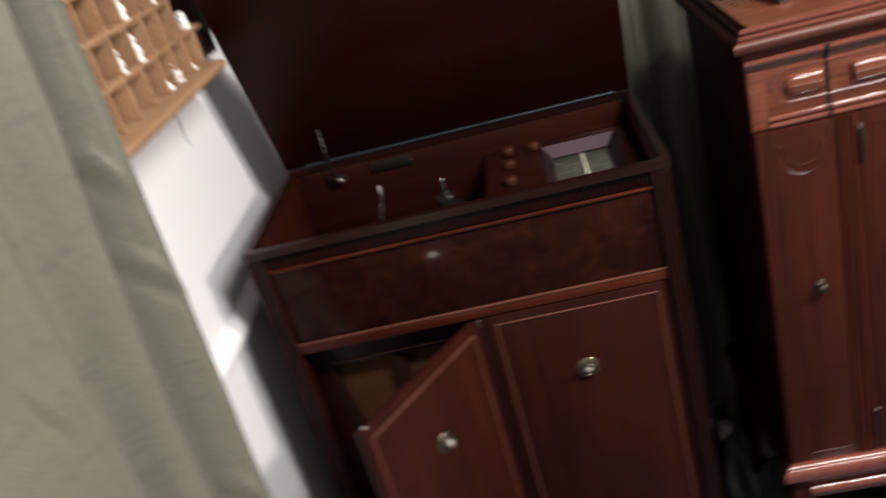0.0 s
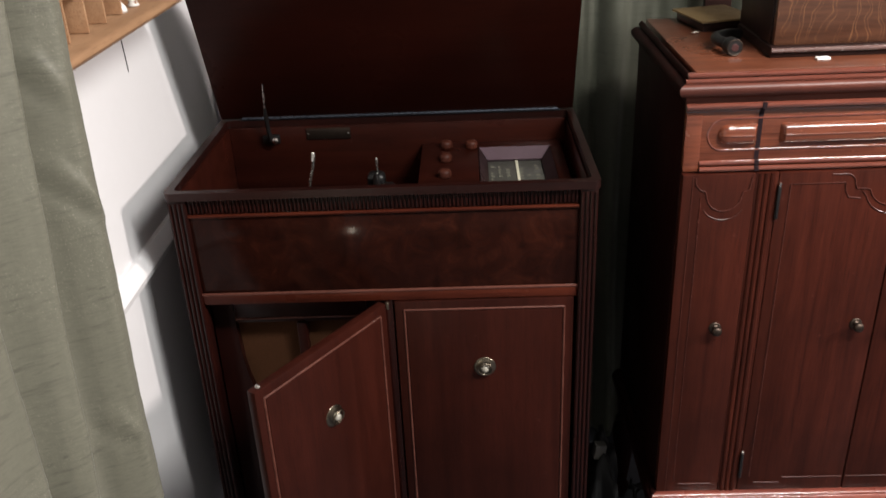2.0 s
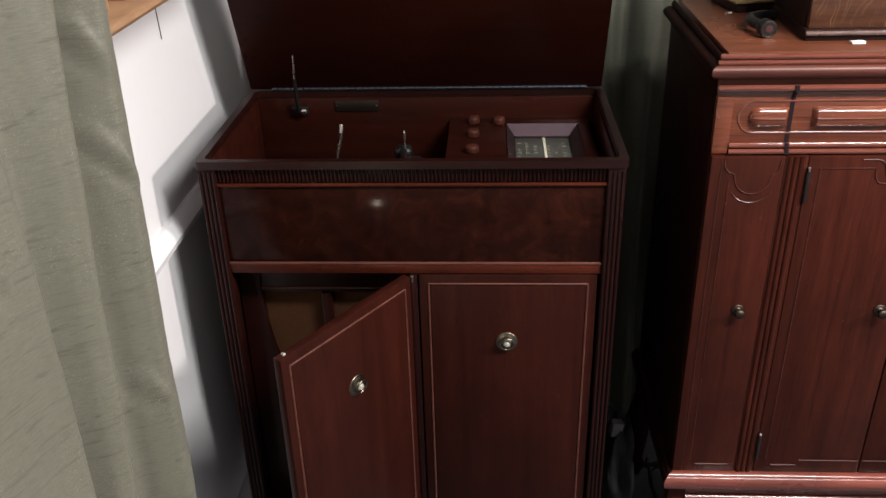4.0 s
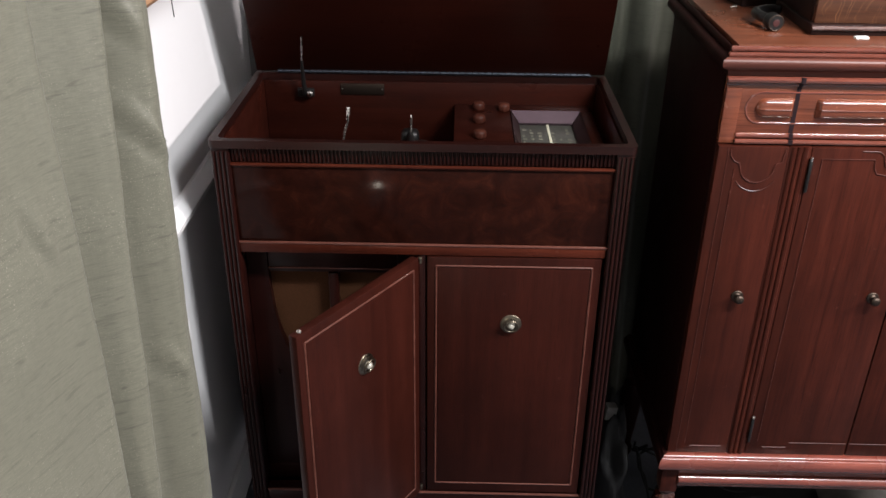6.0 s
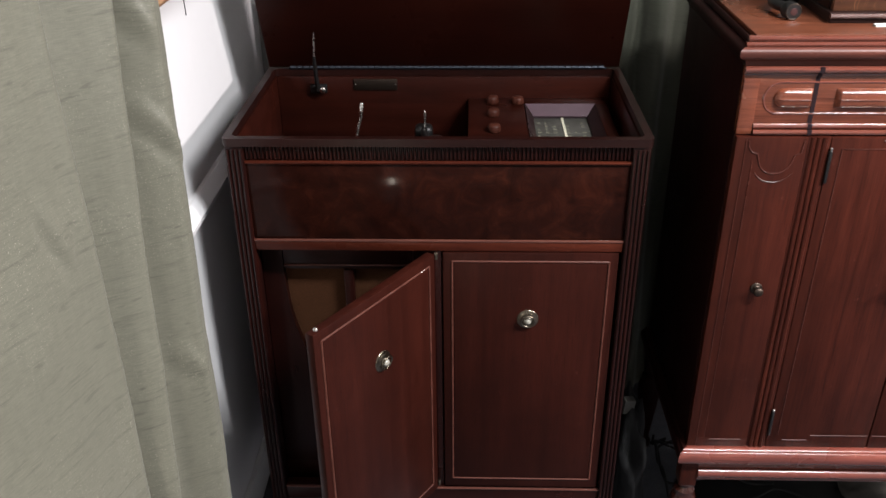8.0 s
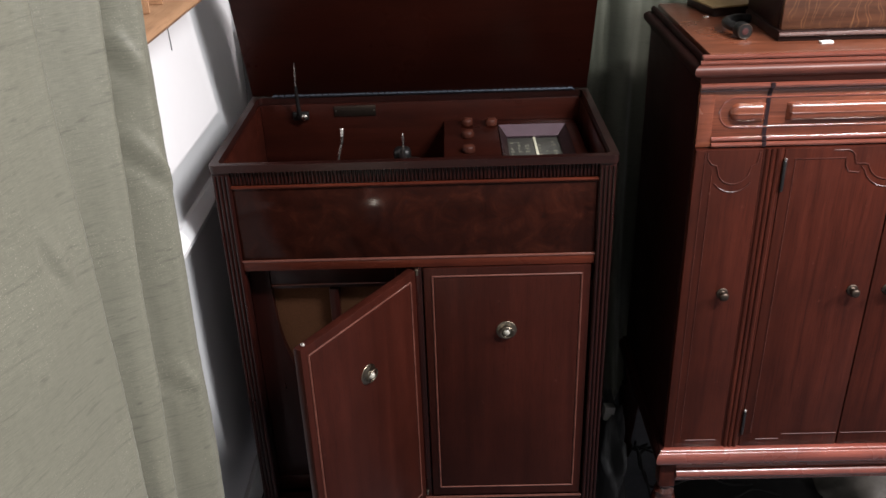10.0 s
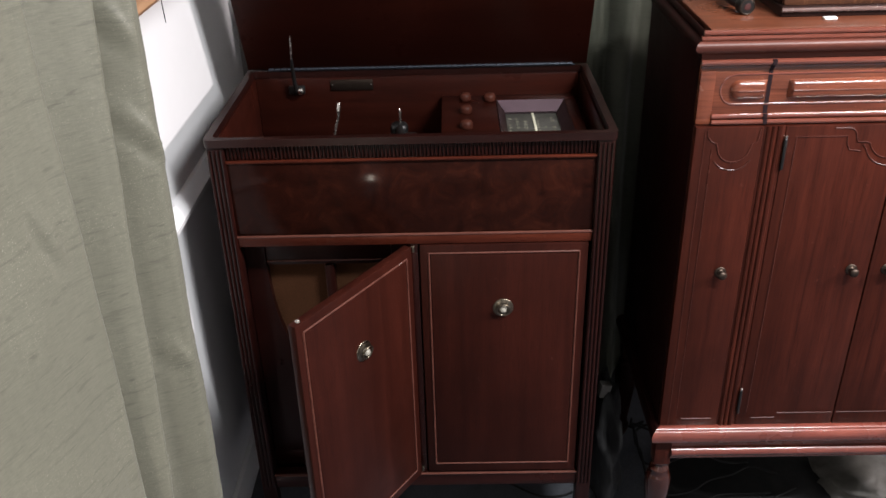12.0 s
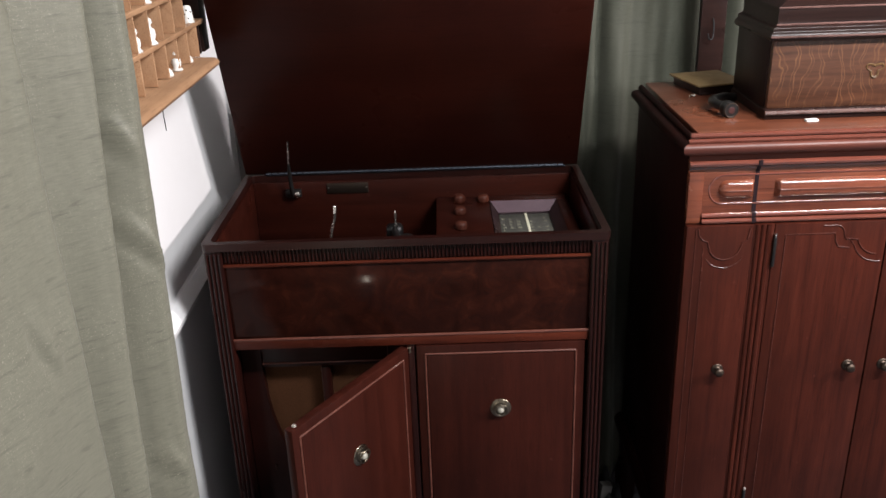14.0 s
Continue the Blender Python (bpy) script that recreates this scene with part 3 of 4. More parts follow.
part("tonearm", tube(smooth_line([(-0.040, 0.300, WELL + 0.084), (-0.036, 0.26, WELL + 0.083), (-0.030, 0.21, WELL + 0.079), (-0.040, 0.15, WELL + 0.074), (-0.066, 0.10, WELL + 0.070)]), 0.008, 10), BLACK, arm, "", True)
part("pickup_head", box(-0.082, -0.052, 0.064, 0.104, WELL + 0.058, WELL + 0.078, 0.005, 3), BLACK, arm)
part("pivot_pin", turn([(0.0042, 0), (0.0042, 0.014), (0.0052, 0.017), (0.004, 0.024), (0.0, 0.027)], Matrix.Translation((-0.037, 0.300, WELL + 0.0915)) @ Matrix.Diagonal((0.6, 0.6, 1.3, 1)), 12), CHROME, arm)
part("speed_lever", tube(smooth_line([(-0.192, 0.31, WELL), (-0.191, 0.310, WELL + 0.055), (-0.187, 0.312, WELL + 0.080), (-0.181, 0.316, WELL + 0.100), (-0.180, 0.318, WELL + 0.111), (-0.178, 0.325, WELL + 0.133)]), [0.0034] * 25 + [0.0042] * 8 + [0.0050] * 8, 8), CHROME, console, "bright chrome lever", True)
part("maker_plate", box(-0.206, -0.106, 0.4205, 0.4238, 1.060, 1.086, 0.001), PEWTER, console, "small dark metal plate")
for x in (-0.202, -0.110):
    part("plate_screw", turn([(0.0022, 0), (0.0015, 0.001), (0, 0.0012)], Matrix.Translation((x, 0.4205, 1.073)) @ pose(0, 0, 0, 90), 8), CHROME, console)
# lid stay
stay = part("lid_stay", box(-0.306, -0.268, 0.412, 0.4238, 1.055, 1.075, 0.002), BLACK, console, "black steel lid stay")
part("stay_pivot", turn([(0.007, 0), (0.007, 0.006), (0.004, 0.008), (0, 0.008)], Matrix.Translation((-0.276, 0.406, 1.066)) @ pose(0, 0, 0, 90), 14), CHROME, stay)
part("stay_arm", tube([(-0.286, 0.406, 1.064), (-0.288, 0.400, 1.09), (-0.288, 0.392, 1.13), (-0.287, 0.387, 1.15)], [0.0058, 0.0052, 0.0042, 0.003], 8), BLACK, stay)
part("stay_rod", tube([(-0.287, 0.387, 1.146), (-0.283, 0.380, 1.20), (-0.282, 0.377, 1.206)], 0.0022, 8), CHROME, stay)
# radio panel
panel = part("tuning_panel", box(0.058, 0.185, 0.06, 0.420, WELL + 0.0005, 1.042, 0.003), INSIDE, console, "raised wooden tuning panel")
part("panel_back", box(0.185, 0.372, 0.380, 0.420, WELL + 0.0005, 1.042, 0.003), INSIDE, panel)
part("panel_side", box(0.345, 0.372, 0.06, 0.380, WELL + 0.0005, 1.042, 0.003), INSIDE, panel)
part("panel_front", box(0.185, 0.345, 0.06, 0.17, WELL + 0.0005, 1.042, 0.003), INSIDE, panel)
b = bmesh.new()
quad = [b.verts.new(c) for c in ((0.187, 0.379, 1.0425), (0.345, 0.379, 1.0425), (0.325, 0.352, 1.022), (0.205, 0.352, 1.022))]
b.faces.new(quad)
ext = bmesh.ops.extrude_face_region(b, geom=b.faces[:])
bmesh.ops.translate(b, verts=[v for v in ext["geom"] if isinstance(v, bmesh.types.BMVert)], vec=(0, 0.004, -0.006))
bezel = part("dial_bezel", b, LILAC, panel, "pale sloping dial bezel")
for x, xi in ((0.1865, 0.205), (0.3445, 0.325)):
    b = bmesh.new()
    b.faces.new([b.verts.new(c) for c in ((x, 0.379, 1.0425), (xi, 0.352, 1.020), (xi, 0.19, 1.020), (x, 0.171, 1.0425))])
    ext = bmesh.ops.extrude_face_region(b, geom=b.faces[:])
    bmesh.ops.translate(b, verts=[v for v in ext["geom"] if isinstance(v, bmesh.types.BMVert)], vec=(0, 0, -0.005))
    part("bezel_side", b, EBONY, bezel)
dial = part("dial_plate", box(0.200, 0.330, 0.185, 0.356, 1.010, 1.016, 0.001), DIAL, panel, "greenish dial plate with pale scales")
part("dial_pointer", box(0.266, 0.272, 0.19, 0.366, 1.0165, 1.018, 0.0005), CREAM, dial)
rnd = random.Random(3)
for k in range(6):
    x = 0.214 + 0.017 * k + (0.012 if k > 2 else 0)
    for j in range(7):
        y = 0.205 + 0.019 * j
        if rnd.random() < 0.85:
            part("scale_mark", box(x - 0.004, x + rnd.uniform(0.0, 0.005), y, y + 0.008, 1.0162, 1.0168, 0), SCALE, dial)
for x, y in ((0.113, 0.385), (0.113, 0.300), (0.113, 0.205), (0.170, 0.380)):
    part("tuning_knob", turn([(0.0135, 0), (0.0145, 0.003), (0.0138, 0.012), (0.012, 0.0155), (0.005, 0.0175), (0, 0.0175)], Matrix.Translation((x, y, 1.042)), 20), KNOBWOOD, panel, "turned wooden knob", True)
# the lid, leaning forward on its stay
LEAN = 22.5
tilt = Matrix.Translation((0, 0.439, 1.1095)) @ pose(0, 0, 0, LEAN, 0, 0)
lid = part("lid", spun(box(-0.402, 0.402, -0.006, 0.014, 0.002, 0.52, 0.004), tilt), LIDWOOD, console, "raised lid with a plain polished inner face")
part("lid_backing", spun(box(-0.385, 0.385, 0.0145, 0.022, 0.01, 0.51, 0.004), tilt), LIDWOOD, lid)
hinge = part("piano_hinge", box(-0.352, 0.372, 0.430, 0.436, 1.107, 1.1105, 0), STEEL, console, "long steel piano hinge")
for k in range(48):
    x = -0.351 + 0.015 * k
    part("knuckle", tube([(x, 0.430, 1.1115), (x + 0.0125, 0.430, 1.1115)], 0.0036, 8), STEEL, hinge)

# ---------------------------------------------------------------- phonograph cabinet beside it
CX, CF, CB = 0.93, -0.020, 0.43
cabinet = thing("phonograph_cabinet", (CX, 0.2, 0), "tall reddish walnut phonograph cabinet with carved doors on turned legs", "cabinet")
L, R = 0.542, 2 * CX - 0.542
for s in (0, 1):
    a, c = (L, L + 0.018) if s == 0 else (R - 0.018, R)
    # Sides, back and bottom: same walnut, coloured dark for the unlit faces.
    part("side_panel", box(a, c, CF + 0.01, CB, 0.33, 1.250), WALNUT_SHADED, cabinet)
part("back_panel", box(L + 0.018, R - 0.018, CB - 0.012, CB, 0.33, 1.250), WALNUT_SHADED, cabinet)
part("bottom_board", box(L + 0.018, R - 0.018, CF + 0.012, CB - 0.012, 0.385, 0.40), WALNUT_SHADED, cabinet)
part("top_board", box(L + 0.012, R - 0.012, CF + 0.012, CB, 1.290, 1.304, 0.003), WALNUT_TOP, cabinet, "polished walnut top")
moulding("cornice", [(-0.004, 1.300), (0.0, 1.298), (0.003, 1.292), (0.002, 1.288), (0.010, 1.287), (0.017, 1.283), (0.019, 1.277), (0.017, 1.270), (0.012, 1.266), (0.004, 1.262), (0.002, 1.252), (0.0, 1.250)], L, R, CF, CB, CORNICE, cabinet, "stepped cornice moulding")
# frieze with raised lozenges
frieze = part("frieze", box(L, R, CF, CF + 0.02, 1.128, 1.251, 0.001), ORANGE, cabinet, "waxed orange-brown frieze")
part("frieze_bead", tube([(L - 0.001, CF - 0.001, 1.238), (R + 0.001, CF - 0.001, 1.238)], 0.004), POLISH, frieze)
part("frieze_bead", tube([(L - 0.003, CF - 0.008, 1.2470), (R + 0.003, CF - 0.008, 1.2470)], 0.0055), POLISH, frieze)
for z, o, r in ((1.3005, 0.004, 0.0045), (1.2910, 0.008, 0.0045)):
    part("cornice_bead", tube([(L - o, CF - o, z), (R + o, CF - o, z)], r), POLISH, cabinet)
for z, r in ((1.1415, 0.0045), (1.1310, 0.0045)):
    part("frieze_bead", tube([(L + 0.0285, CF - 0.002 - (1.1415 - z) * 0.35, z), (R - 0.0285, CF - 0.002 - (1.1415 - z) * 0.35, z)], r), POLISH, frieze)
for a, c in ((L, L + 0.028), (R - 0.028, R)):
    part("end_block", box(a, c, CF - 0.003, CF + 0.004, 1.126, 1.230, 0.0015), ORANGE, frieze)


def stadium(x0, x1, z0, z1):
    r, zc = (z1 - z0) / 2, (z0 + z1) / 2
    out = [(x0 + r + r * math.cos(radians(q)), zc + r * math.sin(radians(q))) for q in range(90, 271, 10)]
    return out + [(x1 - r + r * math.cos(radians(q)), zc + r * math.sin(radians(q))) for q in range(-90, 91, 10)]


def lozenge(x0, x1, z0, z1, left, right, rise=0.0125):
    """A raised bar with a pillowed face and a fine ridge along its middle; round or mitred ends."""
    r, zc = (z1 - z0) / 2, (z0 + z1) / 2
    ends = [r * (1 - math.cos(radians(q))) for q in range(0, 91, 9)]
    xs = [x0 + e for e in ends] + [x1 - e for e in ends[::-1]]
    b = bmesh.new()
    rows = []
    for x in xs:
        near = min(x - x0 if left else 1.0, x1 - x if right else 1.0, r)
        half = max(0.0004, math.sqrt(max(0.0, r * r - (r - near) ** 2)))
        blunt = min(1.0, 0.08 + min(x - x0 if not left else 1.0, x1 - x if not right else 1.0) / 0.007)
        row = []
        for k in range(21):
            v = -1 + k / 10
            lift = (1 - abs(v) ** 3.2) ** 0.5 + 0.14 * math.exp(-(v / 0.10) ** 2) - 0.06
            row.append(b.verts.new((x, CF + 0.0005 - rise * half / r * blunt * max(0.0, lift), zc + half * v)))
        rows.append(row)
    for p, q in zip(rows, rows[1:]):
        for k in range(20):
            b.faces.new((p[k], p[k + 1], q[k + 1], q[k])).smooth = True
    b.faces.new(rows[0][::-1])
    b.faces.new(rows[-1])
    return b


for x0, x1, le, ri in ((0.599, 0.667, True, False), (0.706, 2 * CX - 0.706, False, False), (2 * CX - 0.667, 2 * CX - 0.599, False, True)):
    part("lozenge", lozenge(x0, x1, 1.175, 1.211, le, ri), ORANGE, frieze, "raised polished lozenge")
part("frieze_line", tube([(x, CF - 0.0002, z) for x, z in stadium(0.582, 2 * CX - 0.582, 1.164, 1.222)], 0.0019, 6, closed=True), POLISH, frieze)

b = box(0.6665, 0.6740, CF - 0.0012, CF + 0.001, 1.1425, 1.2325, 0)
box(0.6665, 0.6740, CF - 0.0106, CF - 0.003, 1.1268, 1.1355, 0, bm=b)
box(0.6665, 0.6740, CF - 0.0070, CF - 0.003, 1.1370, 1.1462, 0, bm=b)
box(0.6665, 0.6740, CF - 0.0054, CF - 0.003, 1.2335, 1.2412, 0, bm=b)
box(0.6665, 0.6740, CF - 0.0140, CF - 0.003, 1.2420, 1.2520, 0, bm=b)
part("dark_stain", b, INK, frieze, "narrow blue-black stain")

# doors and side panels with carved outlines
def carved(points, parent, r=0.0012, bend=False):
    pts = smooth_line([(x, CF - 0.0145, z) for x, z in points], 5) if bend else [(x, CF - 0.0145, z) for x, z in points]
    part("carved_line", tube(pts, r, 6), CARVE, parent)


def arc(cx, cz, r, a, c, n=10):
    return [(cx + r * math.cos(radians(a + (c - a) * k / n)), cz + r * math.sin(radians(a + (c - a) * k / n))) for k in range(n + 1)]


def flip(points):
    return [(2 * CX - x, z) for x, z in points]


def pulled(x, z, parent):
    at = Matrix.Translation((x, CF - 0.014, z)) @ pose(0, 0, 0, 90)
    k = part("knob", turn([(0.009, 0), (0.009, 0.002), (0.005, 0.0035), (0.0045, 0.007), (0.0085, 0.011), (0.0100, 0.015), (0.0085, 0.019), (0.0045, 0.021), (0, 0.0215)], at, 18), PEWTER, parent, "small tarnished knob", True)
    part("rosette", turn([(0.012, -0.0005), (0.012, 0.001), (0.010, 0.0025), (0, 0.003)], at, 18), PEWTER, k, "", True)


DZ0, DZ1 = 0.400, 1.124
for f in (False, True):
    g = flip if f else (lambda p: p)
    a, c = sorted(x for x, z in g([(L, 0), (0.670, 0)]))
    wing = part("side_front", box(a, c, CF - 0.014, CF + 0.006, DZ0, DZ1, 0.0015), WALNUT, cabinet)
    carved(g([(0.565, 1.118), (0.566, 1.106), (0.574, 1.095), (0.584, 1.092), (0.587, 1.080)] + arc(0.618, 1.084, 0.031, 187, 353)[1:] + [(0.651, 1.090), (0.661, 1.094), (0.664, 1.118)]), wing)
    carved(g([(0.576, 1.080), (0.576, 0.430)]), wing, 0.0009)
    carved(g([(0.588, 0.423), (0.655, 0.423)]), wing)
    carved(g(arc(0.618, 1.076, 0.040, 210, 330)), wing, 0.0009)
    carved(g([(0.560, 1.12), (0.560, DZ0 + 0.004)]), wing, 0.001)
    pulled(g([(0.627, 0)])[0][0], 0.808, wing)
    for k in range(3):
        x = g([(0.6795 + 0.0105 * k, 0)])[0][0]
        part("reed", tube([(x, CF - 0.0115, DZ0), (x, CF - 0.0100, DZ1)], 0.0058, 10), WALNUT, cabinet)
    a, c = sorted(x for x, z in g([(0.6705, 0), (0.7110, 0)]))
    part("stile", box(a, c, CF - 0.0125, CF + 0.004, DZ0, DZ1, 0.0005), WALNUT, cabinet)
    a, c = sorted(x for x, z in g([(0.7115, 0), (CX - 0.0012, 0)]))
    door = part("door", box(a, c, CF - 0.014, CF + 0.006, DZ0, DZ1, 0.0018), WALNUT, cabinet)
    carved(g([(0.733, 0.440), (0.733, 1.102), (0.829, 1.102), (0.831, 1.086), (0.838, 1.074), (0.859, 1.071)]), door)
    carved(g([(0.804, 1.118), (0.827, 1.118)] + arc(0.829, 1.101, 0.017, 90, 0, 6) + [(0.850, 1.090), (0.867, 1.089)] + arc(0.915, 1.098, 0.042, 195, 268, 8)), door)
    carved(g([(0.862, 1.084)] + arc(0.918, 1.092, 0.052, 198, 275, 8)), door, 0.0010)
    carved(g([(0.746, 0.423), (0.797, 0.423)]), door)
    carved(g([(0.803, 0.436), (0.925, 0.436)]), door, 0.0010)
    pulled(g([(0.894, 0)])[0][0], 0.809, door)
    hx = g([(0.7135, 0)])[0][0]
    for z in (1.038, 0.440):
        part("hinge", turn([(0.0, -0.004), (0.003, -0.002), (0.0036, 0), (0.0036, 0.058), (0.003, 0.06), (0, 0.063)], Matrix.Translation((hx, CF - 0.0155, z)), 10), BLACK, door)
        part("hinge_tip", turn([(0.0028, 0), (0.0032, 0.004), (0, 0.006)], Matrix.Translation((hx, CF - 0.0155, z + 0.062)), 10), CHROME, door)
# base
moulding("base_moulding", [(0.0, 0.403), (0.007, 0.4025), (0.011, 0.400), (0.011, 0.397), (0.014, 0.396), (0.018, 0.390), (0.0195, 0.382), (0.018, 0.372), (0.014, 0.365), (0.007, 0.361), (0.004, 0.357), (0.0, 0.354)], L, R, CF - 0.016, CB, WALNUT_X, cabinet, "rounded base moulding")
part("apron", box(L + 0.034, R - 0.034, CF - 0.010, CF + 0.012, 0.304, 0.355, 0.001), WALNUT_X, cabinet)
for z, r in ((0.346, 0.005), (0.324, 0.0125), (0.307, 0.0045)):
    part("apron_bead", tube([(L + 0.034, CF - 0.010, z), (R - 0.034, CF - 0.010, z)], r, 12), WALNUT_X, cabinet)
for x in (L + 0.016, R - 0.016):
    for y in (CF + 0.006, CB - 0.022):
        # Back legs are coloured dark to sit in shade; front legs keep their wood.
        leg = part("leg_block", box(x - 0.019, x + 0.019, y - 0.019, y + 0.019, 0.284, 0.357, 0.002), WALNUT if y < 0.2 else WALNUT_SHADED, cabinet)
        part("turned_leg", turn([(0.017, 0.304), (0.019, 0.298), (0.013, 0.291), (0.013, 0.287), (0.022, 0.282), (0.024, 0.276), (0.021, 0.270), (0.026, 0.262), (0.030, 0.245), (0.030, 0.22), (0.026, 0.18), (0.021, 0.12), (0.016, 0.07), (0.015, 0.055), (0.021, 0.045), (0.022, 0.03), (0.016, 0.012), (0.013, 0.0), (0.0, 0.0)], Matrix.Translation((x, y, 0)) @ Matrix.Diagonal((1, 1, 0.941, 1)), 28), LEGWOOD if y < 0.2 else WALNUT_SHADED, leg, "turned vase-shaped leg", True)

# ---------------------------------------------------------------- things on the cabinet
TOP = 1.304
box_ph = thing("table_phonograph", (0.95, 0.25, TOP), "oak table phonograph case with dark stepped mouldings", "phonograph")
BX0, BX1, BY0, BY1 = 0.704, 1.16, 0.062, 0.265
part("base", box(BX0 - 0.004, BX1 + 0.004, BY0 - 0.004, BY1, TOP, TOP + 0.020, 0.004), EBONY, box_ph, "dark base, its edge highlight drawn as a pale bead")
# Pale bead drawn as the highlight along the base's edge.
part("base_bead", tube([(BX0 - 0.004, BY0 - 0.006, TOP + 0.014), (BX1 + 0.004, BY0 - 0.006, TOP + 0.014)], 0.004), HIGHLIGHT_BEAD, box_ph)
part("front_panel", box(BX0 + 0.003, BX1, BY0 + 0.006, BY0 + 0.02, TOP + 0.02, TOP + 0.149, 0.002), OAK, box_ph, "quarter-sawn oak front")
part("body", box(BX0, BX1, BY0 + 0.0205, BY1, TOP + 0.02, TOP + 0.149, 0.002), EBONY, box_ph)
moulding("lid_moulding", [(0.0, TOP + 0.149), (0.006, TOP + 0.151), (0.010, TOP + 0.157), (0.008, TOP + 0.163), (0.004, TOP + 0.167), (0.004, TOP + 0.173), (0.0, TOP + 0.176), (-0.006, TOP + 0.180), (-0.006, TOP + 0.205), (-0.010, TOP + 0.211), (-0.016, TOP + 0.215), (-0.030, TOP + 0.227), (-0.034, TOP + 0.263)], BX0, BX1, BY0, BY1, EBONY, box_ph, "dark stepped lid moulding")
part("lid_top", box(BX0 + 0.0345, BX1 - 0.0345, BY0 + 0.0345, BY1, TOP + 0.245, TOP + 0.262, 0.003), EBONY, box_ph)
# Thin pale bars painted in as highlight lines on the lid moulding.
for z, o in ((0.158, 0.0095), (0.179, -0.003), (0.209, -0.006)):
    part("moulding_edge", tube([(BX0 - o, BY0 - o, TOP + z), (BX1 + o, BY0 - o, TOP + z)], 0.0022, 6), HIGHLIGHT_BEAD, box_ph)
part("gilt_transfer", tube([(0.905 + 0.013 * (1 + 0.4 * math.sin(3 * q * math.pi / 16)) * math.cos(q * math.pi / 16), BY0 + 0.0058, TOP + 0.090 + 0.011 * (1 + 0.4 * math.sin(3 * q * math.pi / 16)) * math.sin(q * math.pi / 16)) for q in range(32)], [0.0012 + 0.0012 * abs(math.sin(q * 0.2)) for q in range(32)], 6, closed=True), GILT, box_ph, "worn gilt transfer")

crank = thing("sound_box", (0.645, 0.11, TOP), "black sound box with a round red medallion on the cabinet top", "sound box")
at = Matrix.Translation((0.644, 0.082, TOP + 0.0157)) @ pose(0, 0, 0, 90, 0, 8) @ Matrix.Diagonal((0.76, 0.76, 0.76, 1))
part("drum", turn([(0.0195, -0.03), (0.0205, -0.026), (0.0205, -0.004), (0.0195, 0.0), (0.016, 0.0005), (0, 0.0005)], at, 28), BLACK, crank, "", True)
part("rim", spun(tube([(0.0182 * math.cos(q * math.pi / 16), 0.0182 * math.sin(q * math.pi / 16), 0.0) for q in range(32)], 0.0016, 8, closed=True), at), PEWTER, crank)
part("medallion", turn([(0.0165, 0.0004), (0.0165, 0.001), (0, 0.0014)], at, 24), BLACK, crank)
part("medallion_centre", turn([(0.009, 0.001), (0.008, 0.002), (0, 0.0024)], at, 20), RED, crank)
part("neck", tube(smooth_line([(0.640, 0.10, TOP + 0.0175), (0.628, 0.13, TOP + 0.018), (0.634, 0.17, TOP + 0.016), (0.665, 0.20, TOP + 0.014), (0.690, 0.205, TOP + 0.012)]), 0.0095, 12), BLACK, crank, "", True)

needle_box = thing("shallow_box", (0.655, 0.32, TOP), "shallow dark box with a tan cardboard lid", "box")
m = Matrix.Translation((0.676, 0.352, TOP + 0.0002)) @ pose(0, 0, 0, 0, 0, 12)
part("body", spun(box(-0.052, 0.052, -0.062, 0.062, 0, 0.019, 0.0015), m), EBONY, needle_box)
part("lid", spun(box(-0.060, 0.060, -0.070, 0.070, 0.0192, 0.0235, 0.001), m), CARD, needle_box, "tan cardboard lid")
tagged(part("metal_clip", tube([(0.612, 0.262, TOP + 0.003), (0.618, 0.270, TOP + 0.003), (0.626, 0.268, TOP + 0.003)], 0.0028, 8), CHROME), "small bright metal clip on the cabinet top", "clip")
tagged(part("paper_tag", spun(box(-0.012, 0.012, -0.006, 0.006, 0, 0.004, 0.0008), Matrix.Translation((0.785, 0.040, TOP + 0.0002)) @ pose(0, 0, 0, 0, 0, 6)), PAPER), "small folded white paper tag", "tag")
board = part("dark_board", box(0.722, 0.785, 0.60, 0.62, 0, 1.9, 0.004), EBONY)
tagged(board, "tall narrow dark wooden board against the back curtain", "board")

tagged(part("wall_hook", tube(smooth_line([(0.752, 0.601, 1.42), (0.752, 0.592, 1.41), (0.752, 0.588, 1.385), (0.748, 0.584, 1.372), (0.740, 0.584, 1.374), (0.738, 0.585, 1.386)]), 0.0018, 8), RUBBER), "small bent wire hook on the dark board", "hook")

# ---------------------------------------------------------------- shelf on the side wall
tray = thing("wall_display_shelf", (X0 + 0.05, 0.0, 1.41), "small pine display shelf with open pigeonholes on the wall", "shelf")
W = X0
part("back_board", box(W + 0.001, W + 0.008, -0.30, 0.25, 1.425, 1.80, 0.001), PINE, tray)
b = prism([(W + 0.001, 1.408), (-0.392, 1.408), (-0.384, 1.412), (-0.381, 1.418), (-0.384, 1.424), (-0.392, 1.428), (W + 0.001, 1.430)], -0.32, 0.245)
part("ledge", b, PINE, tray, "rounded pine ledge")
for z, y1 in ((1.492, 0.30), (1.562, 0.172), (1.632, 0.172), (1.70, 0.172)):
    part("shelf", box(W + 0.008, -0.418, -0.30, y1, z, z + 0.009, 0.001), PINE, tray)
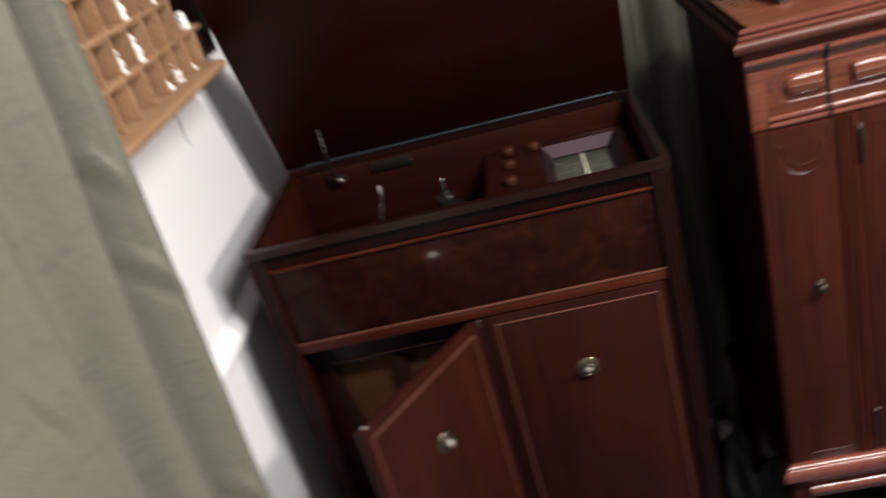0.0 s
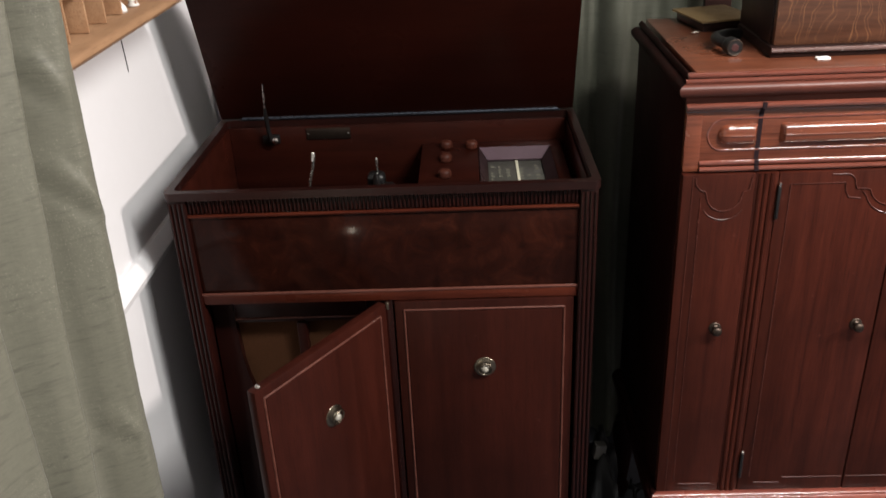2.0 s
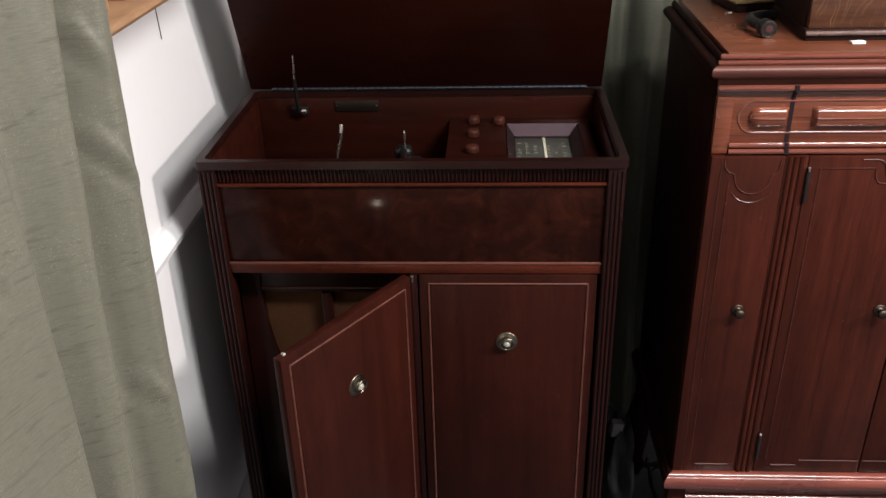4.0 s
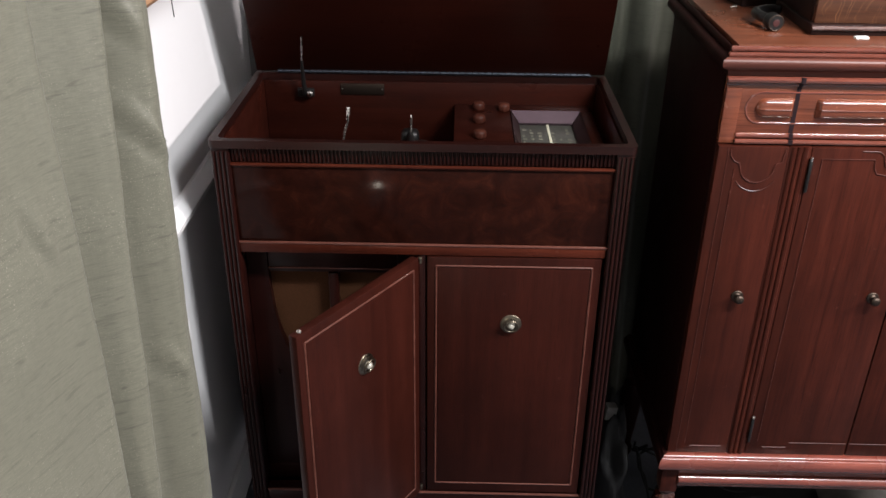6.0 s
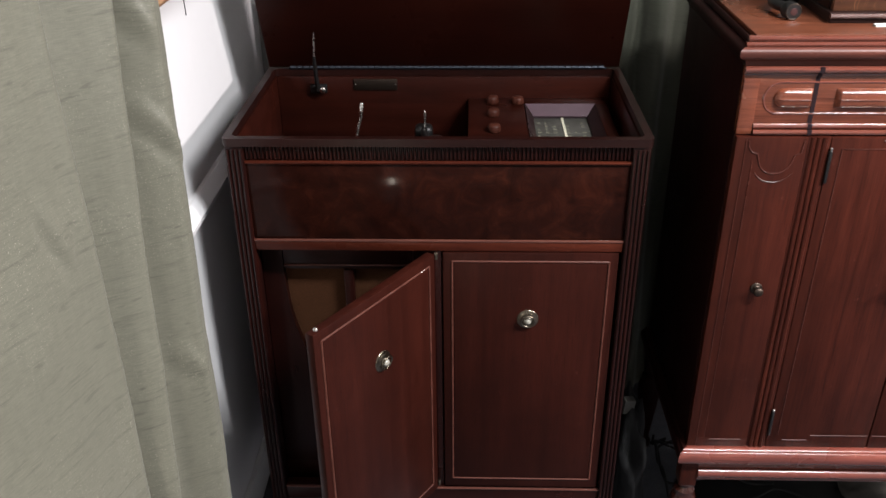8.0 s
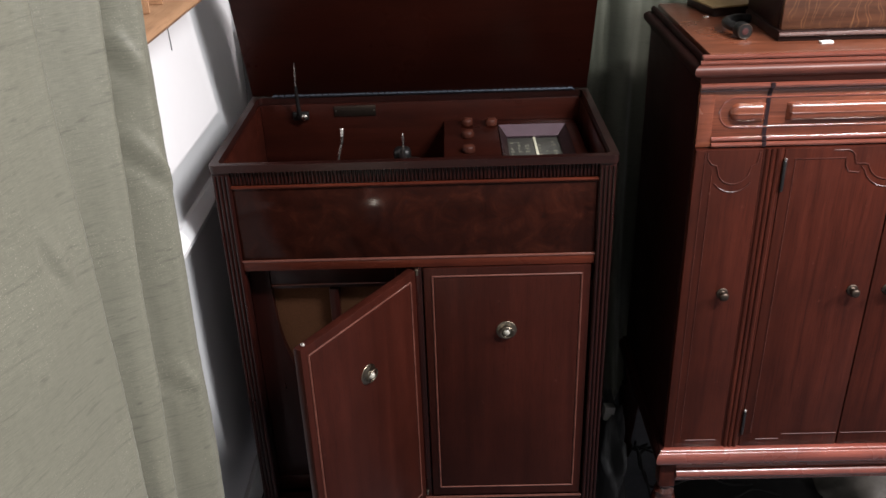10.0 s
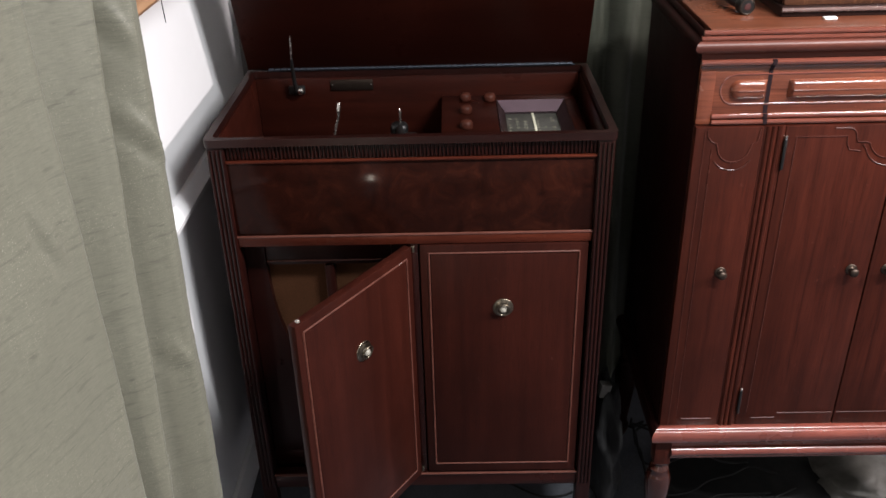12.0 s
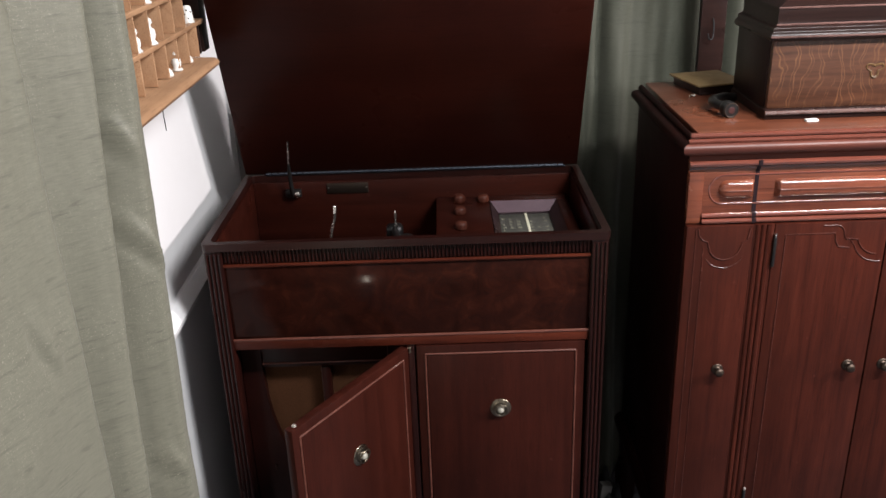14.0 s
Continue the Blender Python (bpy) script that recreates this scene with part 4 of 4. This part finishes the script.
for z0, z1, ys in ((1.430, 1.492, [-0.124 + 0.0735 * k - 0.0735 * 2 for k in range(8)]), (1.501, 1.562, [-0.124 + 0.0735 * k - 0.0735 * 2 for k in range(7)]), (1.571, 1.632, [-0.124 + 0.0735 * k - 0.0735 * 2 for k in range(7)]), (1.641, 1.70, [-0.124 + 0.0735 * k - 0.0735 * 2 for k in range(7)])):
    for y in ys:
        part("divider", box(W + 0.008, -0.420, y - 0.0025, y + 0.0025, z0, z1, 0.0006), PINE, tray)


def figurine(x, y, z, h, profile):
    ob = part("figurine", turn([(r * h, q * h) for r, q in profile], Matrix.Translation((x, y, z)), 16), WHITE, None, "", True)
    return tagged(ob, "tiny glazed white ornament in a pigeonhole", "ornament", "ornaments on the shelf")


FIG = [(0.27, 0), (0.29, 0.05), (0.19, 0.16), (0.25, 0.36), (0.22, 0.54), (0.10, 0.66), (0.17, 0.78), (0.15, 0.92), (0.0, 1.0)]
LOW = [(0.5, 0), (0.55, 0.2), (0.4, 0.55), (0.2, 0.8), (0.0, 1.0)]
for y, z, h, pr in ((-0.112, 1.501, 0.042, FIG), (-0.032, 1.501, 0.048, FIG), (0.100, 1.430, 0.040, FIG), (0.04, 1.430, 0.02, LOW), (0.180, 1.430, 0.02, LOW), (-0.03, 1.571, 0.045, FIG), (0.11, 1.571, 0.04, FIG)):
    figurine(-0.428, y, z, h, pr)
part("end_panel", box(W + 0.001, -0.424, 0.3005, 0.345, 1.4305, 1.66, 0.001), EBONY, tray, "dark end panel")
part("end_bracket", box(W + 0.001, -0.425, 0.275, 0.282, 1.4305, 1.4915, 0.001), EBONY, tray)
part("end_scroll", prism([(-0.4235, 1.560), (-0.418, 1.562), (-0.412, 1.570), (-0.410, 1.582), (-0.413, 1.60), (-0.418, 1.64), (-0.4235, 1.64)], 0.302, 0.340), WORN, tray)
thimble = part("thimble", turn([(0.0135, 0), (0.014, 0.002), (0.0125, 0.006), (0.0095, 0.030), (0.007, 0.034), (0, 0.035)], Matrix.Translation((-0.432, 0.232, 1.501)), 24), WHITE, None, "", True)
tagged(thimble, "white china thimble with small dark marks", "thimble")
for q, z in ((200, 0.012), (260, 0.018), (300, 0.010), (330, 0.022), (285, 0.026)):
    part("mark", turn([(0.0022, 0), (0.0018, 0.0008), (0, 0.001)], Matrix.Translation((-0.432, 0.232, 1.501 + z)) @ pose(0, 0, 0, 0, 0, q) @ Matrix.Translation((0.0118 - 0.12 * (z - 0.006), 0, 0)) @ pose(0, 0, 0, 0, 90, 0), 8), BLACK, thimble)
tagged(part("string", tube([(X0 + 0.0015, 0.190, 1.408), (X0 + 0.0015, 0.191, 1.35), (X0 + 0.0015, 0.196, 1.288)], 0.0009, 6), BLACK), "thin dark cord hanging under the shelf", "cord")

# ---------------------------------------------------------------- on the floor
rnd = random.Random(12)
for k in range(7):
    x, y = rnd.uniform(0.62, 1.15), rnd.uniform(0.05, 0.32)
    pts = []
    a = rnd.uniform(0, 6.28)
    for j in range(9):
        pts.append((x, y, 0.045 + 0.04 * abs(math.sin(j * 0.9 + k)) * rnd.random()))
        a += rnd.uniform(-0.9, 0.9)
        x, y = min(1.25, max(0.58, x + 0.07 * math.cos(a))), min(0.38, max(0.02, y + 0.07 * math.sin(a)))
    tagged(part("cable", tube(smooth_line(pts, 6), 0.0035, 6), RUBBER, None, "", True), "black electric cable tangled under the cabinet", "cable", "cables under the cabinet")


def crumple(name, c, size, seed, material, label, category):
    b = bmesh.new()
    bmesh.ops.create_icosphere(b, subdivisions=4, radius=1)
    for v in b.verts:
        d = v.co.normalized()
        r = 1 + 0.35 * noise.noise(d * 1.7 + Vector((seed, 0, 0))) + 0.16 * noise.noise(d * 4.5 + Vector((0, seed, 0))) + 0.06 * noise.noise(d * 11 + Vector((0, 0, seed)))
        v.co = Vector((d.x * size[0] * r, d.y * size[1] * r, max(0.0, size[2] * (0.75 + d.z * r))))
    bmesh.ops.translate(b, verts=b.verts, vec=c)
    return tagged(part(name, b, material, None, "", True), label, category)


crumple("black_cloth", (0.86, 0.19, 0), (0.24, 0.15, 0.028), 14, RUBBER, "heap of black cloth under the cabinet", "cloth")
crumple("plastic_bag", (1.14, 0.17, 0), (0.12, 0.10, 0.05), 3, BAG, "crumpled pale plastic bag under the cabinet", "bag")
crumple("plastic_bag", (0.90, 0.30, 0), (0.07, 0.06, 0.035), 8, BAG, "small crumpled plastic bag among the cables", "bag")
crumple("black_bag", (0.47, 0.22, 0), (0.040, 0.15, 0.185), 6, RUBBER, "slumped black bag between the two cabinets", "bag")
tagged(part("cable", tube(smooth_line([(0.22, 0.20, 0.006), (0.30, 0.15, 0.006), (0.38, 0.16, 0.006), (0.44, 0.22, 0.005)]), 0.003, 6), RUBBER, None, "", True), "black electric cable on the carpet", "cable")

tagged(part("power_adapter", spun(box(-0.014, 0.014, -0.012, 0.012, 0, 0.040, 0.003), Matrix.Translation((0.455, 0.20, 0.305)) @ pose(0, 0, 0, 0, 8, 10)), BAG), "small grey plug-in power adapter on the black bag", "adapter")
